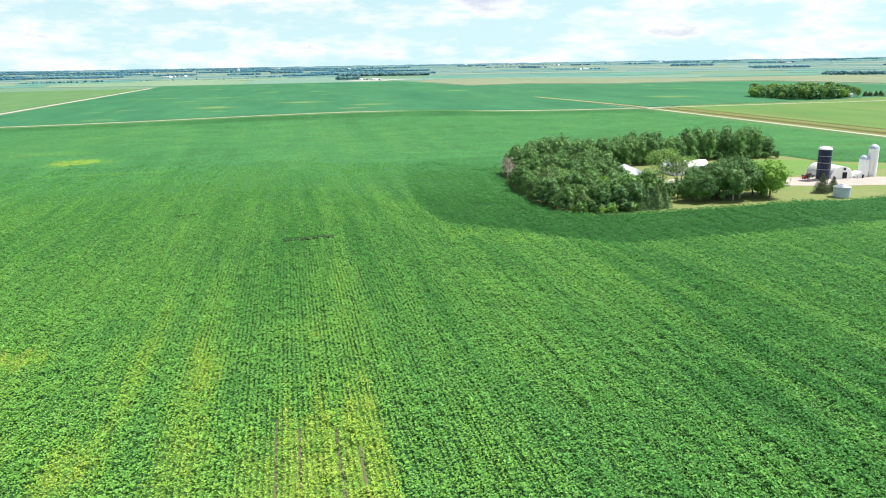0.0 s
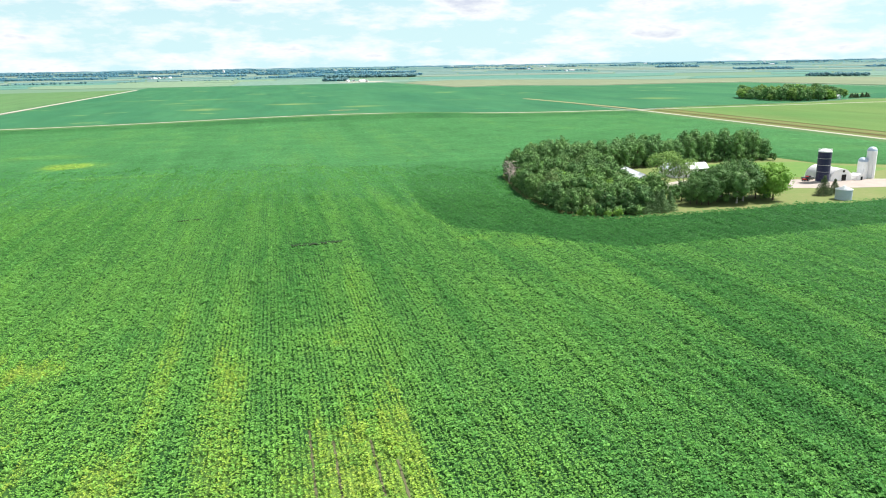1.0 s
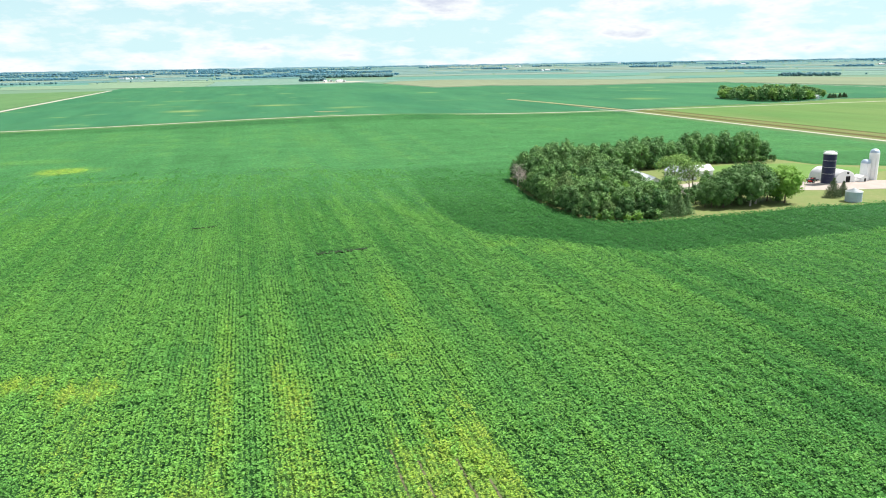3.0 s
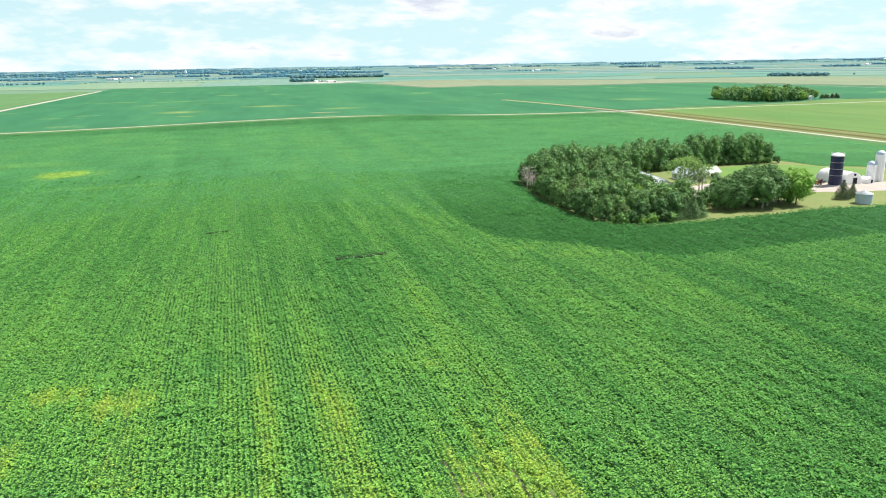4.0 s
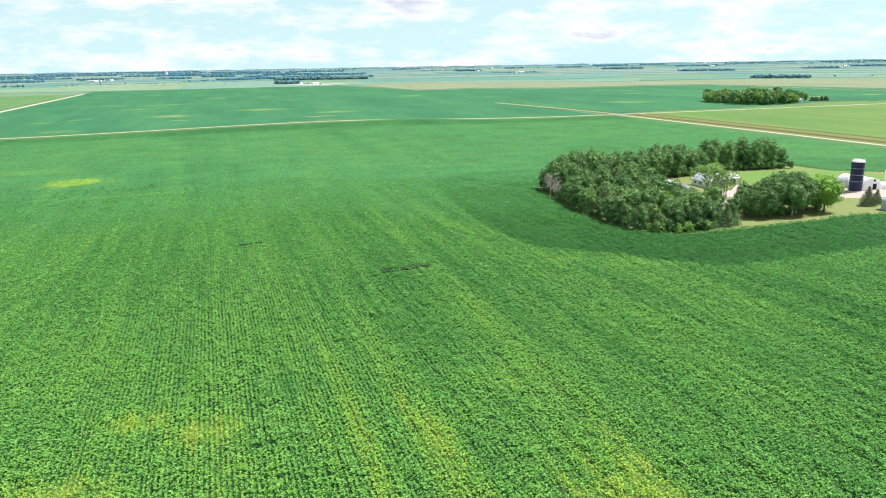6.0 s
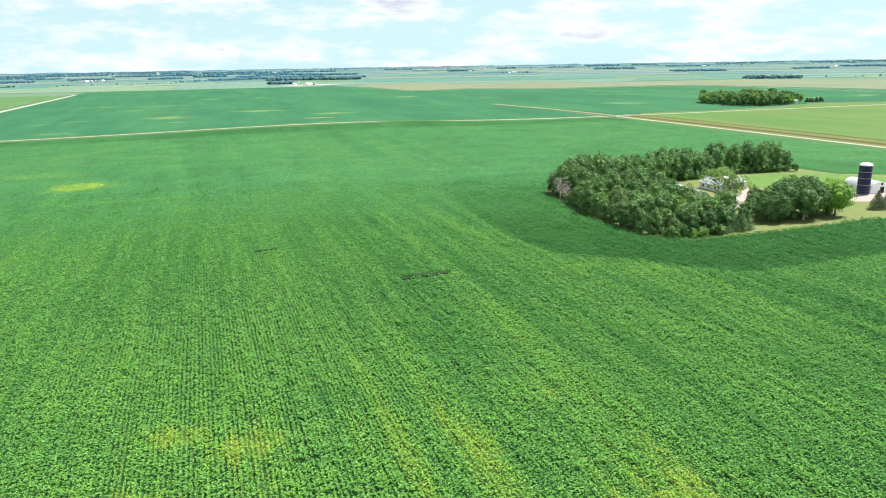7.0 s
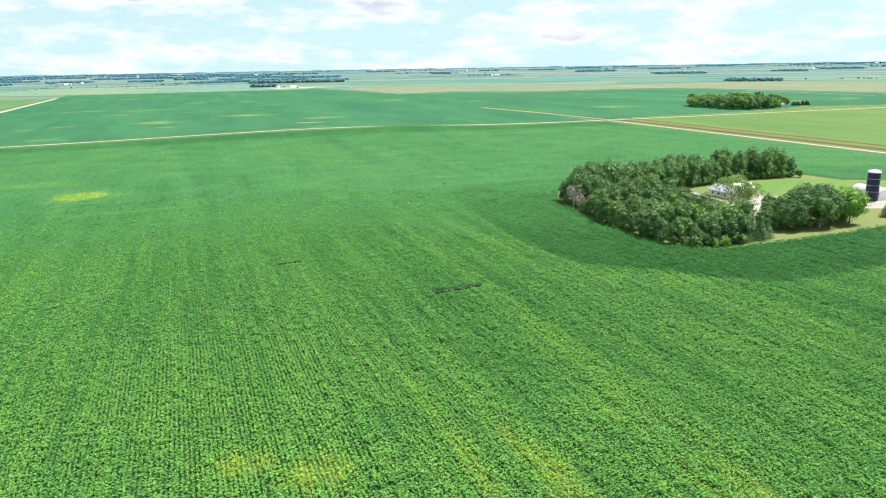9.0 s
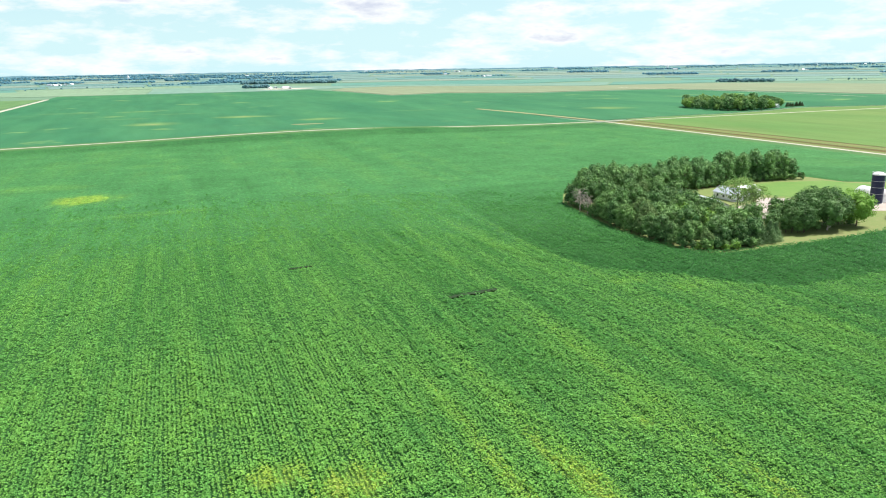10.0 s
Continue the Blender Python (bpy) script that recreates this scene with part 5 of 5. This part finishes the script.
def strip(x0, y0, x1, y1, deep, every, rng, most=9):
    """Spots along a line, some rows deep."""
    n = max(2, int(math.hypot(x1 - x0, y1 - y0) / every))
    rows_n = min(most, max(1, int(deep / every)))
    return [(x0 + (x1 - x0) * (i + rng.uniform(-.4, .4)) / n + rng.uniform(-2, 2), y0 + (y1 - y0) * i / n + every * j + rng.uniform(-4, 4))
            for i in range(n + 1) for j in range(rows_n) if rng.random() < 0.9]


def polar(azim, r):
    return (r * math.sin(radians(azim)), r * math.cos(radians(azim)))


frng = random.Random(77)
# the grove across the light field, tree by tree
GROVE = [(394, 955), (408, 908), (430, 892), (480, 912), (492, 930), (525, 955), (520, 1012), (445, 1042), (402, 1002)]
small = [broad_tree("broadleaf_tree", 11.0, 5.0, 121 + i, (M_REARLEAF, M_GREYLEAF, M_LIME)[i], M_BARK, cards=420, lobes=9, leafsize=0.6, low=0.0, label="green tree of a distant grove", group="grove trees") for i in range(3)]
SOURCES += small
for x, y in scatter(GROVE, 7.6, 2500):
    place(trng.choice(small[:2] * 3 + small), x, y, trng.uniform(0.75, 1.15) * trng.choice((1, 1.2, 1.45)), trng.uniform(0, 6.28))
place(small[2], 493, 927, 0.7, 1.0)
for x, y in strip(529, 947, 556, 959, 9, 3.6, frng):
    place(pine, x, y, trng.uniform(0.55, 0.85), trng.uniform(0, 6.28), label="dark green conifer beside a distant farmhouse")
gable_house("house", 501, 936, radians(20), 6, 10, 3.4, 5.4, M_SIDING, M_ROOFMETAL, "distant white farmhouse beside the grove", "house", windows=[("s", -2, 1, 1.2, 2.6), ("s", 2, 1, 1.2, 2.6)])

def wood_rows(rows, seed):
    """Woods by azimuth from and to (degrees), distance and tree height."""
    for i, (a0, a1, r, h) in enumerate(rows):
        every = 10.0 if r < 3000 else 12.0
        deep = 12.0 if h < 11 else 40.0 if r > 3900 else 80.0
        near = r < 2300
        far_trees("tree_line", strip(*polar(a0, r), *polar(a1, r), deep, every, frng), M_TREE if near else M_HAZEDLEAF if r < 3000 else M_HAZEDHORIZON, min(h, 14) * (0.85 if r > 3000 else 1.0), 2.0 if r < 3000 else 2.8,
                  12 if r < 3000 else 6, seed + i, "dark green woodland on the far plain" if near else "woodland belt on the far plain, its green hazed to blue")


wood_rows([(-8.5, -6.9, 2522, 14), (-8.4, -1.9, 2971, 14), (-3.5, -1.6, 2948, 14), (-13.3, -11.3, 3645, 14), (-10.4, -8.9, 3437, 14), (-10.8, -8.0, 3197, 13), (-15.8, -13.6, 4146, 12),
           (-23.9, -20.0, 4590, 13), (-19.9, -13.4, 4700, 12), (-24.1, -22.2, 3793, 12), (-14.7, -12.8, 3086, 10), (-12.4, -10.1, 3123, 12), (-9.0, -4.9, 3760, 13), (-5.7, -1.6, 3618, 14)], 200)
wood_rows([(16.8, 19.5, 3855, 14), (22.0, 24.7, 4182, 13), (22.4, 25.7, 3337, 13), (27.3, 30.3, 2364, 13), (30.5, 32.4, 3557, 12), (33.4, 36.0, 3810, 13), (25.4, 27.9, 4614, 12),
           (35.1, 36.2, 2568, 8), (5.6, 7.4, 3878, 14), (9.4, 10.7, 4270, 13), (8.2, 11.7, 3478, 10), (13.3, 15.2, 4324, 12), (0.8, 2.9, 4411, 12), (2.9, 5.4, 4080, 10)], 230)
wood_rows([(16.1, 18.4, 4550, 12), (19.6, 21.3, 4652, 12), (31.6, 35.7, 4651, 12), (27.9, 29.8, 4760, 11), (33.4, 37.3, 4740, 12), (-36.0, -24.0, 4300, 13), (-38.0, -24.5, 3500, 12), (-40.0, -27.0, 4700, 12),
           (-35.0, -2.0, 4640, 10), (-2.0, 46.0, 4760, 9), (36.5, 41.0, 4100, 13), (38.0, 44.0, 3300, 12), (-24.5, -14.0, 4380, 10), (-30.0, -25.0, 2900, 10)], 260)
wood_rows([(-27.0, -24.0, 3400, 12), (-21.6, -19.0, 3560, 13), (-16.5, -14.4, 3480, 12), (-18.5, -12.0, 3950, 13), (-29.0, -23.0, 3980, 13), (-12.5, -3.0, 4250, 13), (-12.0, -6.5, 4000, 13),
           (-26.0, -19.0, 4250, 13), (-36.0, -30.0, 3750, 13), (-7.6, -4.2, 3330, 13), (-3.0, -1.2, 3200, 12), (-17.5, -9.0, 4420, 12)], 330)
spots = [polar(a, r + frng.uniform(-12, 12)) for a, r in ((-22.5, 2844), (-22.1, 2933), (-21.8, 2933), (-18.7, 2970), (-17.8, 2869), (-17.1, 2892), (-16.8, 2892), (-16.2, 2861), (-20.3, 2900), (-19.6, 2880),
         (31.9, 2546), (33.65, 2528), (34.15, 2581), (15.7, 3386), (-24.6, 2860), (-26.2, 2900), (-15.2, 2870))]
far_trees("tree_line", spots, M_HAZEDLEAF, 7, 1.8, 10, 301, "scattered lone trees on the far plain")

FARMS = [(-21.4, 4230, 1), (-20.9, 3349, 3), (-19.9, 3400, 2), (-15.3, 3980, 2), (-13.1, 4488, 2), (-9.6, 4296, 2), (-7.6, 4193, 1), (-6.7, 2440, 2), (-5.7, 2400, 2), (1.3, 4690, 2), (7.2, 3830, 1),
         (8.1, 4340, 2), (10.0, 3450, 2), (23.4, 4260, 3), (24.3, 4120, 1), (32.7, 3760, 2), (33.4, 4700, 2), (36.7, 4700, 1), (15.9, 4700, 2)]
for az_, r, n in FARMS:
    for j in range(n):
        x, y = polar(az_ + j * 0.35 + frng.uniform(-.1, .1), r + frng.uniform(-25, 25))
        b = gable_house("far_building", x, y, frng.uniform(0, 3), frng.uniform(7, 10), frng.uniform(12, 24), 4.0, 6.5, M_SIDING, M_ROOFMETAL if frng.random() < .7 else M_SHINGLE,
                        "distant white farm building among trees", "farm building", doors=[("s", 0, 4, 0, 3.5)])
        b.location.z = float(terrain(x, y))
for az_, r, h in ((-15.7, 3999, 16), (23.9, 4350, 14)):
    x, y = polar(az_, r)
    el_ = thing("grain_elevator", Matrix.Translation((x, y, float(terrain(x, y)))), "distant white grain elevator tower", "elevator")
    part("tower", box(bmesh.new(), -5, 5, -5, 5, -1, h, .3), M_WHITE, el_)
    part("head_house", box(bmesh.new(), -2.5, 2.5, -2.5, 2.5, h, h + 6, .2), M_WHITE, el_)

# an added glowing band, standing in for the hazed wooded horizon before the sky
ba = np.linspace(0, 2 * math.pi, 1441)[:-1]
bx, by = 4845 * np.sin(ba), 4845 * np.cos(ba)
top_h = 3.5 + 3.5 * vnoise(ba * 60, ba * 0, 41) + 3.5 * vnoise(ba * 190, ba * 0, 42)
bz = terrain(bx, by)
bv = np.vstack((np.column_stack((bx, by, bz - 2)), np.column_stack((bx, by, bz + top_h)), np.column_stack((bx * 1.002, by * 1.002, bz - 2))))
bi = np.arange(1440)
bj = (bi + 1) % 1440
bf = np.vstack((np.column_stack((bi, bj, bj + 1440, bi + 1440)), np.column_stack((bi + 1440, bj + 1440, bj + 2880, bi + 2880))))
tagged(new("backdrop", mesh_of("backdrop", bv, bf, M_GLOWRISE)), "glowing blue-grey backdrop band for the hazed horizon", "backdrop", kind="structure")

# the patterns from which the trees were copied are taken away
for src in SOURCES:
    for o in (*src.children_recursive, src):
        bpy.data.objects.remove(o)
